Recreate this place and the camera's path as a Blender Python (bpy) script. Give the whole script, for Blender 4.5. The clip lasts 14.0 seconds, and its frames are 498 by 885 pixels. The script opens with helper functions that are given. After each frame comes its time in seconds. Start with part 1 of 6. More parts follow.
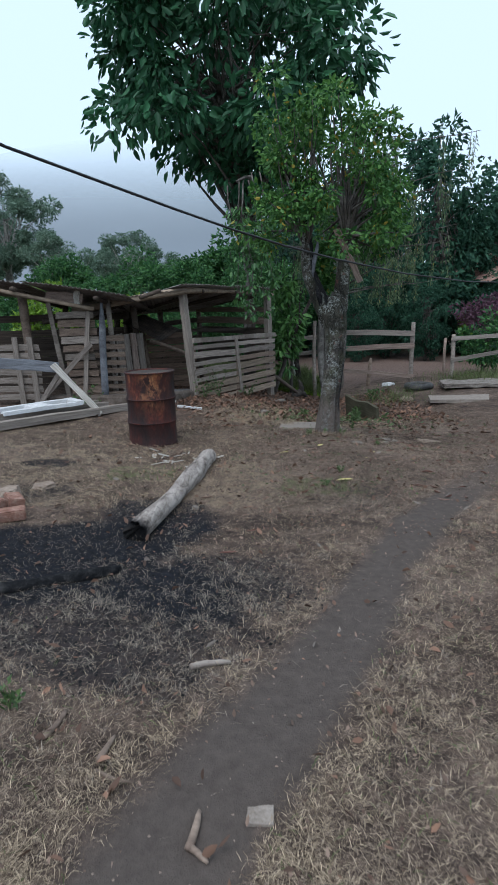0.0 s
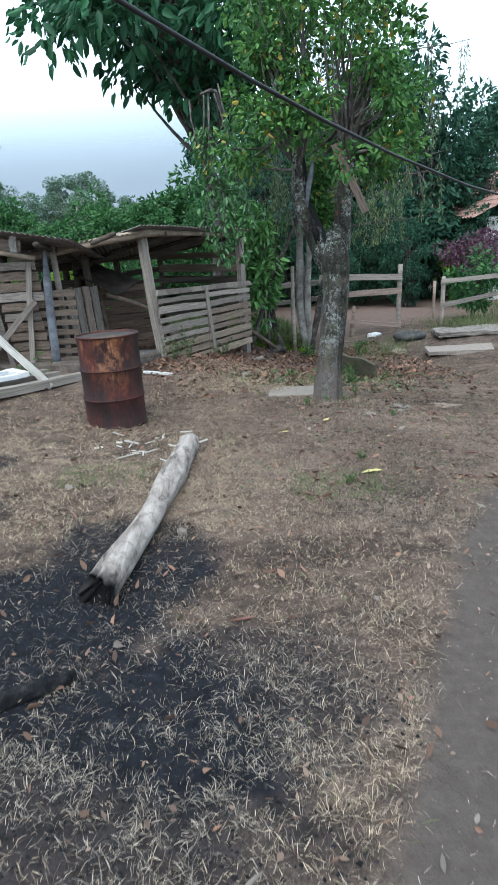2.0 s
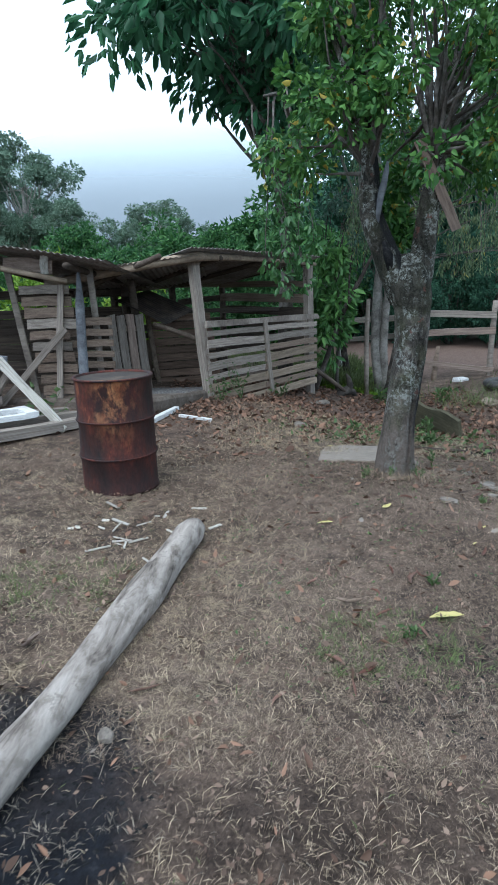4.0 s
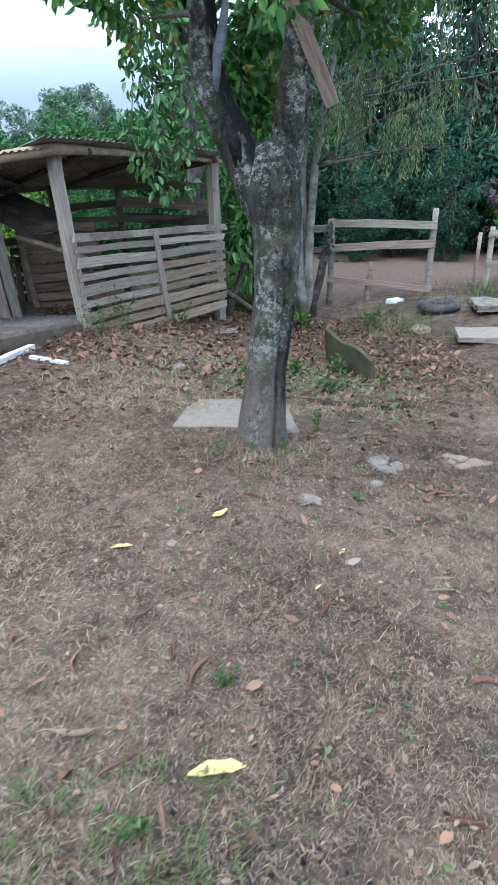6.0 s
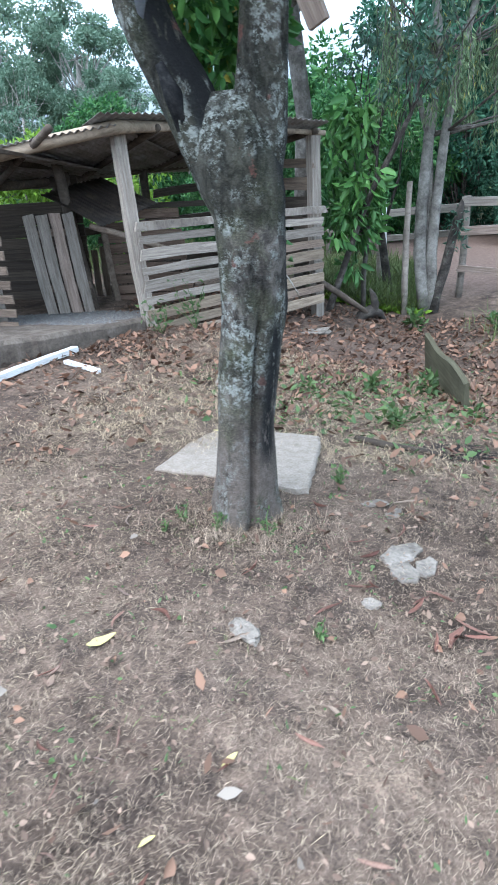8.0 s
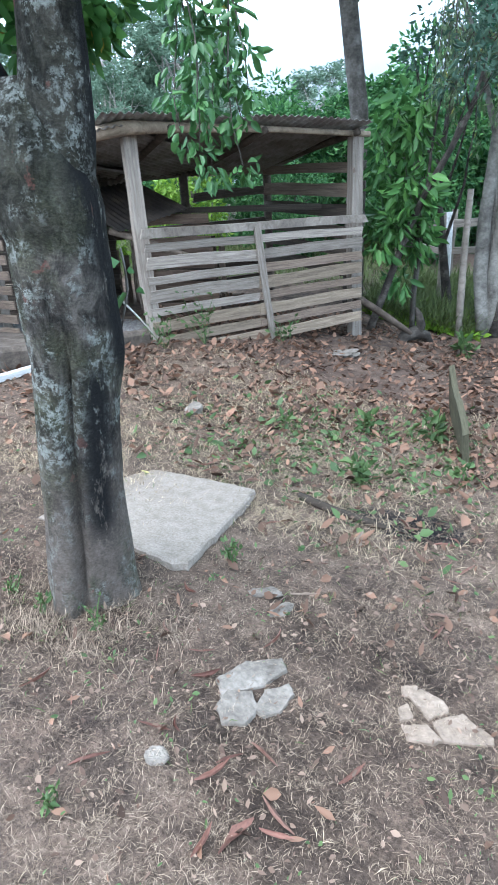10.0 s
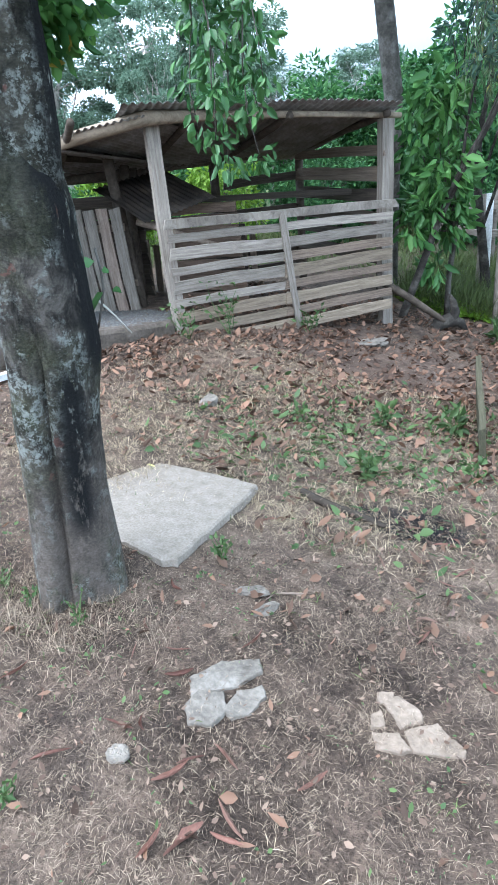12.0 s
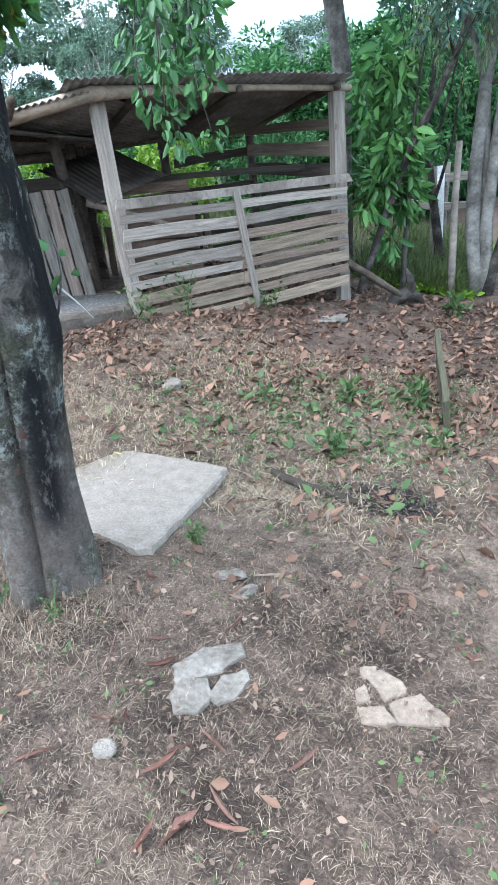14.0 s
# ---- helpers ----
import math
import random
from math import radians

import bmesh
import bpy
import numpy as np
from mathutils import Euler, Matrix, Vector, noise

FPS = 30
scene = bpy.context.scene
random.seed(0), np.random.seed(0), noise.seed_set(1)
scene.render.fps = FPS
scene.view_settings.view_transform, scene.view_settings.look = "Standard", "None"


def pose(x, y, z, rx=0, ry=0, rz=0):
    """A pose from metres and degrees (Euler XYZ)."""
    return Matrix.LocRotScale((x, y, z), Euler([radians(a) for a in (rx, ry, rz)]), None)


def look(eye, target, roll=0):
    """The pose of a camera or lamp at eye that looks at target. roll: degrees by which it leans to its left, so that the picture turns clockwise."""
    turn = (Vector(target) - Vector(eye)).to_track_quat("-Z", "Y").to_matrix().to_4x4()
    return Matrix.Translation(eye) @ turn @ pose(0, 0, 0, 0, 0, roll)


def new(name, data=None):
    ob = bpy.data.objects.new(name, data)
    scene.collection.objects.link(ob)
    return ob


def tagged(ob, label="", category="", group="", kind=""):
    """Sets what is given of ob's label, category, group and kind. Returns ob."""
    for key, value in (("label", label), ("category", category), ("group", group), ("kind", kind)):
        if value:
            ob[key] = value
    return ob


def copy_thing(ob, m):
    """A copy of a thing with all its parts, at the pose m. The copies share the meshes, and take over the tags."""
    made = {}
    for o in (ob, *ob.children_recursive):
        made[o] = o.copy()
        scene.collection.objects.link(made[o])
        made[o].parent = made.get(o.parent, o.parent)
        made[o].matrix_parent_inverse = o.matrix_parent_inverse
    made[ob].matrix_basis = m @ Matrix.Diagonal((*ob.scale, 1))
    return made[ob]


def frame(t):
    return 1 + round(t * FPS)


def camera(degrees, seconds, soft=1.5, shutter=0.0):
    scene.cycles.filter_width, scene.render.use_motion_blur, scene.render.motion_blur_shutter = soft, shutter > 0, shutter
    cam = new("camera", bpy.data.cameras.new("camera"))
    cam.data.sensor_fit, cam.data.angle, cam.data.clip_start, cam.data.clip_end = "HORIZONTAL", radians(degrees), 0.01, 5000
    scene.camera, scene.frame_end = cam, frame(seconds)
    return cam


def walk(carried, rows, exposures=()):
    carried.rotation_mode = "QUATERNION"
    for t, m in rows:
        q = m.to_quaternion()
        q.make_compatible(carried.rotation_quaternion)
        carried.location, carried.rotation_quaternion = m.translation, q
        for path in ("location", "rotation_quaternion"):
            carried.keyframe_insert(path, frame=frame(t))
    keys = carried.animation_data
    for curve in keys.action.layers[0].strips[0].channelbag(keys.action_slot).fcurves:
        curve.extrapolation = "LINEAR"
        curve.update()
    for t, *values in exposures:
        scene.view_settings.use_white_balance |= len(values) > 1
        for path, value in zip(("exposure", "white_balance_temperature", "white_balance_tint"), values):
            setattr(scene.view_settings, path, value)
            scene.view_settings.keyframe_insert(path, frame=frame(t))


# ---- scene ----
cam = camera(44.5, 14.0, 1.5, 0.25)
PATH = [
    (0, (-0.04, -0.073, 1.443), (-0.018, 1.875, 0.99), -1.7),
    (0.5, (-0.162, 0.304, 1.437), (-0.073, 2.238, 0.938), -1.1),
    (1, (-0.179, 0.566, 1.443), (-0.118, 2.481, 0.871), -3.3),
    (1.5, (-0.228, 1.004, 1.398), (-0.282, 2.9, 0.764), -3.6),
    (2, (-0.223, 1.343, 1.367), (-0.099, 3.243, 0.757), -3.4),
    (2.5, (-0.113, 1.658, 1.351), (-0.242, 3.597, 0.879), -4.1),
    (3, (-0.055, 2.061, 1.267), (-0.155, 4.008, 0.819), -1.5),
    (5.3, (0.699, 3.614, 1.349), (0.494, 5.473, 0.64), -2.0),
    (5.5, (0.784, 3.752, 1.315), (0.566, 5.596, 0.571), -1.9),
    (6, (0.999, 4.111, 1.277), (0.999, 5.951, 0.494), -1.5),
    (6.5, (1.255, 4.381, 1.301), (1.098, 6.233, 0.561), -2.7),
    (7, (1.412, 4.715, 1.235), (1.097, 6.53, 0.456), -2.3),
    (7.5, (1.602, 5.012, 1.241), (1.367, 6.83, 0.44), -3.7),
    (8, (1.797, 5.291, 1.215), (1.305, 7.049, 0.399), -3.8),
    (8.5, (2.016, 5.627, 1.169), (1.556, 7.389, 0.341), -3.5),
    (10.8, (2.692, 6.264, 1.196), (1.725, 7.82, 0.393), -3.2),
    (11, (2.721, 6.278, 1.197), (1.744, 7.792, 0.328), -4.0),
    (11.5, (2.729, 6.3, 1.199), (1.758, 7.844, 0.379), -4.6),
    (12, (2.718, 6.321, 1.204), (1.793, 7.891, 0.379), -4.9),
    (12.5, (2.684, 6.34, 1.199), (1.795, 7.922, 0.359), -4.6),
    (13, (2.656, 6.355, 1.203), (1.866, 7.971, 0.329), -3.9),
    (13.5, (2.644, 6.35, 1.209), (1.855, 7.96, 0.321), -4.4),
    (14, (2.671, 6.333, 1.197), (1.866, 7.933, 0.306), -6.0),
]
walk(cam, [(t, look(eye, target, roll)) for t, eye, target, roll in PATH],
     exposures=[(0.0, 0.1, 6300, 13), (1.0, 0.75, 6300, 10), (2.0, 0.95, 6300, 9), (3.0, 0.65, 6250, 9), (5.5, 0.96, 6000, 10), (6.5, 1.57, 6000, 11), (7.5, 1.7, 6000, 11), (8.5, 1.8, 6000, 11), (11.0, 1.83, 6000, 10), (14.0, 1.87, 6000, 10)])

# ---- world and light ----
world = bpy.data.worlds.new("overcast")
scene.world = world
world.use_nodes = True
wn, wl = world.node_tree.nodes, world.node_tree.links
sky = wn.new("ShaderNodeTexSky")
sky.sky_type, sky.sun_disc = "NISHITA", False
sky.sun_elevation, sky.sun_rotation = radians(50), radians(200)
sky.air_density, sky.dust_density = 1.0, 4.0
cloud = wn.new("ShaderNodeMix")
cloud.data_type = "RGBA"
cloud.inputs[0].default_value = 0.9
cloud.inputs[7].default_value = (8.5, 10.9, 13.0, 1)
wl.new(sky.outputs[0], cloud.inputs[6])
wl.new(cloud.outputs[2], wn["Background"].inputs[0])
wn["Background"].inputs[1].default_value = 0.092
sun = new("sun", bpy.data.lights.new("sun", "SUN"))
sun.data.energy, sun.data.angle, sun.data.color = 2.0, radians(60), (0.97, 0.985, 1.0)
sun.matrix_world = look((0, 0, 30), (0 + 8, 12, 0))

# ---- materials ----
def nodes_of(name, rough, spec=0.3):
    m = bpy.data.materials.new(name)
    m.use_nodes = True
    nt = m.node_tree
    b = nt.nodes["Principled BSDF"]
    b.inputs["Roughness"].default_value = rough
    b.inputs["Specular IOR Level"].default_value = spec
    return m, nt, b


def coords(nt, kind, scale):
    tc = nt.nodes.new("ShaderNodeTexCoord")
    mp = nt.nodes.new("ShaderNodeMapping")
    mp.inputs["Scale"].default_value = scale
    nt.links.new(tc.outputs[kind], mp.inputs["Vector"])
    oi = nt.nodes.new("ShaderNodeObjectInfo")
    mul = nt.nodes.new("ShaderNodeMath")
    mul.operation = "MULTIPLY"
    mul.inputs[1].default_value = 37.0
    nt.links.new(oi.outputs["Random"], mul.inputs[0])
    add = nt.nodes.new("ShaderNodeVectorMath")
    nt.links.new(mp.outputs[0], add.inputs[0])
    nt.links.new(mul.outputs[0], add.inputs[1])
    return add.outputs[0]


def noise_tex(nt, vec, scale, detail=6, rough=0.6, distort=0.0):
    n = nt.nodes.new("ShaderNodeTexNoise")
    n.inputs["Scale"].default_value = scale
    n.inputs["Detail"].default_value = detail
    n.inputs["Roughness"].default_value = rough
    n.inputs["Distortion"].default_value = distort
    nt.links.new(vec, n.inputs["Vector"])
    return n.outputs["Fac"]


def ramp(nt, fac, stops):
    r = nt.nodes.new("ShaderNodeValToRGB")
    el = r.color_ramp.elements
    while len(el) < len(stops):
        el.new(0.5)
    for e, (p, c) in zip(el, stops):
        e.position, e.color = p, (*c, 1) if len(c) == 3 else c
    nt.links.new(fac, r.inputs[0])
    return r.outputs[0]


def mixed(nt, fac, a, b, mode="MIX"):
    m = nt.nodes.new("ShaderNodeMix")
    m.data_type, m.blend_type = "RGBA", mode
    for k, v in ((0, fac), (6, a), (7, b)):
        if isinstance(v, (int, float)):
            m.inputs[k].default_value = v
        elif isinstance(v, tuple):
            m.inputs[k].default_value = (*v, 1)
        else:
            nt.links.new(v, m.inputs[k])
    return m.outputs[2]


def bumped(nt, b, height, strength=0.5, dist=0.01):
    bp = nt.nodes.new("ShaderNodeBump")
    bp.inputs["Strength"].default_value = strength
    bp.inputs["Distance"].default_value = dist
    nt.links.new(height, bp.inputs["Height"])
    nt.links.new(bp.outputs[0], b.inputs["Normal"])


def random_tone(nt, col, low=0.7, high=1.25, island=False):
    n = nt.nodes.new("ShaderNodeNewGeometry" if island else "ShaderNodeObjectInfo")
    v = ramp(nt, n.outputs["Random Per Island" if island else "Random"], [(0, (low,) * 3), (1, (high,) * 3)])
    return mixed(nt, 1.0, col, v, "MULTIPLY")


def wood(name, dark, mid, light, grain=(1.2, 16, 10), rough=0.85):
    m, nt, b = nodes_of(name, rough, 0.2)
    v = coords(nt, "Object", grain)
    g = noise_tex(nt, v, 1.6, 9, 0.7, 0.6)
    col = ramp(nt, g, [(0.2, dark), (0.48, mid), (0.82, light)])
    v2 = coords(nt, "Object", (2.2, 2.5, 2))
    s = ramp(nt, noise_tex(nt, v2, 1.7, 4), [(0.35, (0.55, 0.52, 0.5)), (0.6, (1.05, 1.03, 1.0))])
    col = mixed(nt, 0.8, col, s, "MULTIPLY")
    nt.links.new(random_tone(nt, col, 0.72, 1.2), b.inputs["Base Color"])
    bumped(nt, b, g, 0.6, 0.006)
    return m


def rocky(name, a, c, d, scale, rough=0.9, bump=0.5, dist=0.01, spec=0.25, kind="Object"):
    m, nt, b = nodes_of(name, rough, spec)
    v = coords(nt, kind, (1, 1, 1))
    n1 = noise_tex(nt, v, scale, 9, 0.65)
    col = ramp(nt, n1, [(0.3, a), (0.5, c), (0.7, d)])
    n2 = ramp(nt, noise_tex(nt, v, scale * 6.3, 5), [(0.35, (0.72, 0.72, 0.72)), (0.65, (1.15, 1.15, 1.15))])
    nt.links.new(mixed(nt, 0.8, col, n2, "MULTIPLY"), b.inputs["Base Color"])
    bumped(nt, b, n1, bump, dist)
    return m


def leafy(name, a, c, rough=0.45, spec=0.4, yellow=None, trans=0.25):
    m, nt, b = nodes_of(name, rough, spec)
    n = nt.nodes.new("ShaderNodeNewGeometry")
    stops = [(0, a), (0.55, tuple(u * 0.62 + w * 0.38 for u, w in zip(a, c))), (0.965 if yellow else 1.0, c)]
    if yellow:
        stops += [(0.975, yellow)]
    col = ramp(nt, n.outputs["Random Per Island"], stops)
    nt.links.new(col, b.inputs["Base Color"])
    t = nt.nodes.new("ShaderNodeBsdfTranslucent")
    nt.links.new(col, t.inputs[0])
    mx = nt.nodes.new("ShaderNodeMixShader")
    mx.inputs[0].default_value = trans
    nt.links.new(b.outputs[0], mx.inputs[1])
    nt.links.new(t.outputs[0], mx.inputs[2])
    nt.links.new(mx.outputs[0], nt.nodes["Material Output"].inputs[0])
    return m


GREY_WOOD = wood("weathered_grey_wood", (0.085, 0.073, 0.064), (0.255, 0.22, 0.193), (0.4, 0.355, 0.318))
BROWN_WOOD = wood("brown_wood", (0.06, 0.044, 0.036), (0.18, 0.135, 0.108), (0.32, 0.25, 0.2))
# dark brown tone: inner and back boards, rafters, some sticks
DARK_WOOD = wood("dark_brown_wood", (0.025, 0.02, 0.017), (0.07, 0.055, 0.045), (0.14, 0.11, 0.09))
BLUE_WOOD = wood("blue_grey_wood", (0.05, 0.05, 0.055), (0.13, 0.14, 0.16), (0.24, 0.25, 0.27))
PALE_WOOD = wood("pale_wood", (0.25, 0.23, 0.2), (0.46, 0.44, 0.4), (0.62, 0.6, 0.56))
RED_WOOD = wood("reddish_sawn_wood", (0.12, 0.085, 0.068), (0.25, 0.19, 0.16), (0.37, 0.3, 0.26))
CONCRETE = rocky("pale_concrete", (0.182, 0.15, 0.124), (0.232, 0.195, 0.165), (0.262, 0.224, 0.192), 16, 0.9, 0.3, 0.003)
STONE = rocky("pale_stone", (0.09, 0.077, 0.066), (0.178, 0.153, 0.132), (0.252, 0.222, 0.195), 9, 0.9, 0.6, 0.01)
SANDSTONE = rocky("tan_stone", (0.16, 0.122, 0.095), (0.235, 0.18, 0.142), (0.275, 0.217, 0.173), 8, 0.9, 0.5, 0.01)
BRICK = rocky("old_red_brick", (0.13, 0.065, 0.045), (0.22, 0.115, 0.085), (0.3, 0.2, 0.16), 14, 0.9, 0.5, 0.008)
CHAR = rocky("charcoal", (0.006, 0.006, 0.007), (0.015, 0.015, 0.016), (0.045, 0.043, 0.042), 25, 0.9, 0.8, 0.01, 0.08)
BARK = rocky("grey_bark", (0.035, 0.03, 0.027), (0.1, 0.088, 0.078), (0.2, 0.185, 0.17), 7, 0.95, 1.0, 0.03)
DARK_BARK = rocky("dark_damp_bark", (0.012, 0.011, 0.01), (0.045, 0.038, 0.033), (0.12, 0.107, 0.095), 8, 0.95, 1.0, 0.025)
TAN_WOOD = wood("tan_weathered_wood", (0.09, 0.071, 0.055), (0.25, 0.196, 0.15), (0.39, 0.32, 0.255))
PLASTIC = rocky("white_plastic", (0.45, 0.45, 0.45), (0.6, 0.6, 0.6), (0.66, 0.66, 0.66), 6, 0.5, 0.1, 0.002)
RUBBER = rocky("old_rubber", (0.02, 0.02, 0.02), (0.05, 0.05, 0.05), (0.12, 0.11, 0.1), 9, 0.8, 0.4, 0.004)
CABLE = rocky("cable_black", (0.015, 0.015, 0.016), (0.02, 0.02, 0.022), (0.03, 0.03, 0.03), 9, 0.6, 0.1, 0.001)
TIN = rocky("weathered_tin", (0.1, 0.075, 0.06), (0.2, 0.18, 0.165), (0.32, 0.31, 0.3), 3, 0.6, 0.2, 0.003)
CLAY = rocky("clay_tile", (0.2, 0.11, 0.085), (0.31, 0.18, 0.145), (0.4, 0.27, 0.23), 6, 0.85, 0.4, 0.006)
PLASTER = rocky("whitewashed_wall", (0.4, 0.38, 0.36), (0.55, 0.53, 0.5), (0.66, 0.64, 0.6), 2, 0.9, 0.2, 0.004)


def bark_with_lichen():
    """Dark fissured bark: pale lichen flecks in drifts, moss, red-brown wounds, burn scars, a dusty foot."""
    m, nt, b = nodes_of("bark_with_lichen", 0.95, 0.15)
    v = coords(nt, "Object", (1, 1, 1))
    flat = coords(nt, "Object", (1, 1, 1.7))
    plates = noise_tex(nt, coords(nt, "Object", (1, 1, 0.55)), 13, 9, 0.72, 0.9)
    fleck = noise_tex(nt, flat, 85, 6, 0.75)
    col = ramp(nt, plates, [(0.36, (0.01, 0.009, 0.0085)), (0.47, (0.04, 0.035, 0.031)), (0.57, (0.1, 0.088, 0.078)), (0.7, (0.165, 0.15, 0.135))])
    moss = ramp(nt, noise_tex(nt, v, 4.2, 5), [(0.46, (0, 0, 0)), (0.66, (0.75, 0.75, 0.75))])
    col = mixed(nt, moss, col, ramp(nt, fleck, [(0.35, (0.03, 0.034, 0.016)), (0.65, (0.095, 0.1, 0.06))]))
    # near-black bark tone, strongest at the fork
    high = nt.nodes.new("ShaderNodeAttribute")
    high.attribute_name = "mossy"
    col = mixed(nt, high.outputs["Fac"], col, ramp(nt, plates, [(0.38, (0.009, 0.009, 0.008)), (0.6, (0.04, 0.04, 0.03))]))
    spots = ramp(nt, noise_tex(nt, v, 30, 10, 0.85), [(0.5, (0, 0, 0)), (0.54, (0.95, 0.95, 0.95))])
    zone = ramp(nt, noise_tex(nt, v, 5.0, 5, 0.65), [(0.45, (0.05, 0.05, 0.05)), (0.55, (1, 1, 1))])
    col = mixed(nt, mixed(nt, 1.0, spots, zone, "MULTIPLY"), col, (0.255, 0.27, 0.255))
    col = mixed(nt, ramp(nt, noise_tex(nt, v, 9.5, 5), [(0.64, (0, 0, 0)), (0.68, (0.75, 0.75, 0.75))]), col, (0.13, 0.055, 0.045))
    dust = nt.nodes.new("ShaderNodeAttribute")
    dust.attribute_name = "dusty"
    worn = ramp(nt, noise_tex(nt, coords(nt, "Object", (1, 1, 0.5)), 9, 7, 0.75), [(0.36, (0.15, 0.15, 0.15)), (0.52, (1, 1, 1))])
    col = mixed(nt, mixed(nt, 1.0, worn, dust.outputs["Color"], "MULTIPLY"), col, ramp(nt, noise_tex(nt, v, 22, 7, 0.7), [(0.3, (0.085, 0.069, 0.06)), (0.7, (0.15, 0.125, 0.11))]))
    scorch = nt.nodes.new("ShaderNodeAttribute")
    scorch.attribute_name = "scorch"
    patchy = ramp(nt, noise_tex(nt, coords(nt, "Object", (2, 2, 0.8)), 9, 7, 0.7), [(0.37, (0, 0, 0)), (0.45, (1, 1, 1))])
    col = mixed(nt, mixed(nt, 1.0, patchy, scorch.outputs["Color"], "MULTIPLY"), col, (0.012, 0.012, 0.013))
    col = mixed(nt, 0.7, col, ramp(nt, fleck, [(0.35, (0.55, 0.55, 0.55)), (0.65, (1.4, 1.38, 1.35))]), "MULTIPLY")
    nt.links.new(col, b.inputs["Base Color"])
    bumped(nt, b, mixed(nt, 0.3, plates, fleck), 1.0, 0.025)
    return m


def rusty():
    m, nt, b = nodes_of("rusty_steel", 0.75, 0.35)
    v = coords(nt, "Object", (1, 1, 0.45))
    n1 = noise_tex(nt, v, 4.2, 9, 0.7)
    col = ramp(nt, n1, [(0.38, (0.016, 0.01, 0.01)), (0.52, (0.042, 0.015, 0.013)), (0.61, (0.09, 0.024, 0.017)), (0.7, (0.28, 0.105, 0.05))])
    flake = nt.nodes.new("ShaderNodeAttribute")
    flake.attribute_name = "flaked"
    torn = ramp(nt, noise_tex(nt, coords(nt, "Object", (1, 1, 0.6)), 9, 8, 0.75), [(0.44, (0, 0, 0)), (0.56, (1, 1, 1))])
    col = mixed(nt, mixed(nt, 1.0, torn, flake.outputs["Color"], "MULTIPLY"), col, ramp(nt, noise_tex(nt, v, 20, 6), [(0.35, (0.17, 0.05, 0.02)), (0.65, (0.42, 0.2, 0.09))]))
    n2 = noise_tex(nt, v, 45, 5)
    col = mixed(nt, 0.7, col, ramp(nt, n2, [(0.35, (0.6, 0.6, 0.6)), (0.65, (1.25, 1.2, 1.2))]), "MULTIPLY")
    nt.links.new(col, b.inputs["Base Color"])
    nt.links.new(ramp(nt, n1, [(0.3, (0.45,) * 3), (0.7, (0.9,) * 3)]), b.inputs["Roughness"])
    b.inputs["Metallic"].default_value = 0.25
    bumped(nt, b, n2, 0.3, 0.003)
    return m


PALE_BARK = rocky("pale_bare_log", (0.13, 0.115, 0.105), (0.32, 0.295, 0.27), (0.46, 0.43, 0.4), 6, 0.9, 0.8, 0.02)
LICHEN_BARK = bark_with_lichen()
RUST = rusty()


def soil():
    m, nt, b = nodes_of("yard_soil", 0.95, 0.1)
    v = coords(nt, "Object", (1, 1, 1))
    n1 = noise_tex(nt, v, 1.1, 9, 0.65)
    n2 = noise_tex(nt, v, 18, 8, 0.7)
    n3 = noise_tex(nt, v, 90, 4, 0.7)
    col = ramp(nt, n1, [(0.3, (0.045, 0.034, 0.028)), (0.5, (0.1, 0.077, 0.064)), (0.7, (0.165, 0.13, 0.108))])
    col = mixed(nt, 0.85, col, ramp(nt, n2, [(0.3, (0.42, 0.41, 0.4)), (0.7, (1.5, 1.45, 1.4))]), "MULTIPLY")
    col = mixed(nt, 0.85, col, ramp(nt, n3, [(0.32, (0.45, 0.44, 0.43)), (0.68, (1.55, 1.5, 1.45))]), "MULTIPLY")

    n4 = noise_tex(nt, v, 5.5, 6, 0.65)
    col = mixed(nt, 0.8, col, ramp(nt, n4, [(0.38, (0.5, 0.5, 0.53)), (0.62, (1.3, 1.27, 1.25))]), "MULTIPLY")

    def mask(name):
        a = nt.nodes.new("ShaderNodeAttribute")
        a.attribute_name = name
        return a.outputs["Fac"]
    col = mixed(nt, mask("trodden"), col, ramp(nt, n2, [(0.3, (0.066, 0.053, 0.046)), (0.7, (0.1, 0.082, 0.071))]))
    col = mixed(nt, mask("red_earth"), col, ramp(nt, n2, [(0.3, (0.1, 0.066, 0.054)), (0.7, (0.19, 0.135, 0.112))]))
    col = mixed(nt, mask("ash"), col, ramp(nt, n2, [(0.35, (0.006, 0.006, 0.008)), (0.6, (0.014, 0.015, 0.019)), (0.8, (0.045, 0.046, 0.052))]))
    col = mixed(nt, mask("far_green"), col, ramp(nt, n1, [(0.3, (0.03, 0.05, 0.015)), (0.7, (0.08, 0.1, 0.035))]))
    nt.links.new(col, b.inputs["Base Color"])
    h = mixed(nt, 0.4, n2, n3)
    bumped(nt, b, h, 0.8, 0.03)
    return m


SOIL = soil()
STRAW = leafy("dry_grass", (0.11, 0.08, 0.054), (0.6, 0.475, 0.335), 0.8, 0.15, None, 0.15)
THATCH = leafy("brown_thatch", (0.095, 0.07, 0.054), (0.42, 0.325, 0.245), 0.85, 0.1, None, 0.1)
BURNT_STRAW = leafy("sooty_dry_grass", (0.035, 0.032, 0.03), (0.42, 0.355, 0.285), 0.8, 0.15, None, 0.15)
GREEN_GRASS = leafy("green_grass", (0.06, 0.085, 0.03), (0.14, 0.175, 0.065), 0.6, 0.2)
WEED_LEAF = leafy("weed_leaf", (0.045, 0.085, 0.03), (0.11, 0.17, 0.06), 0.5, 0.3)
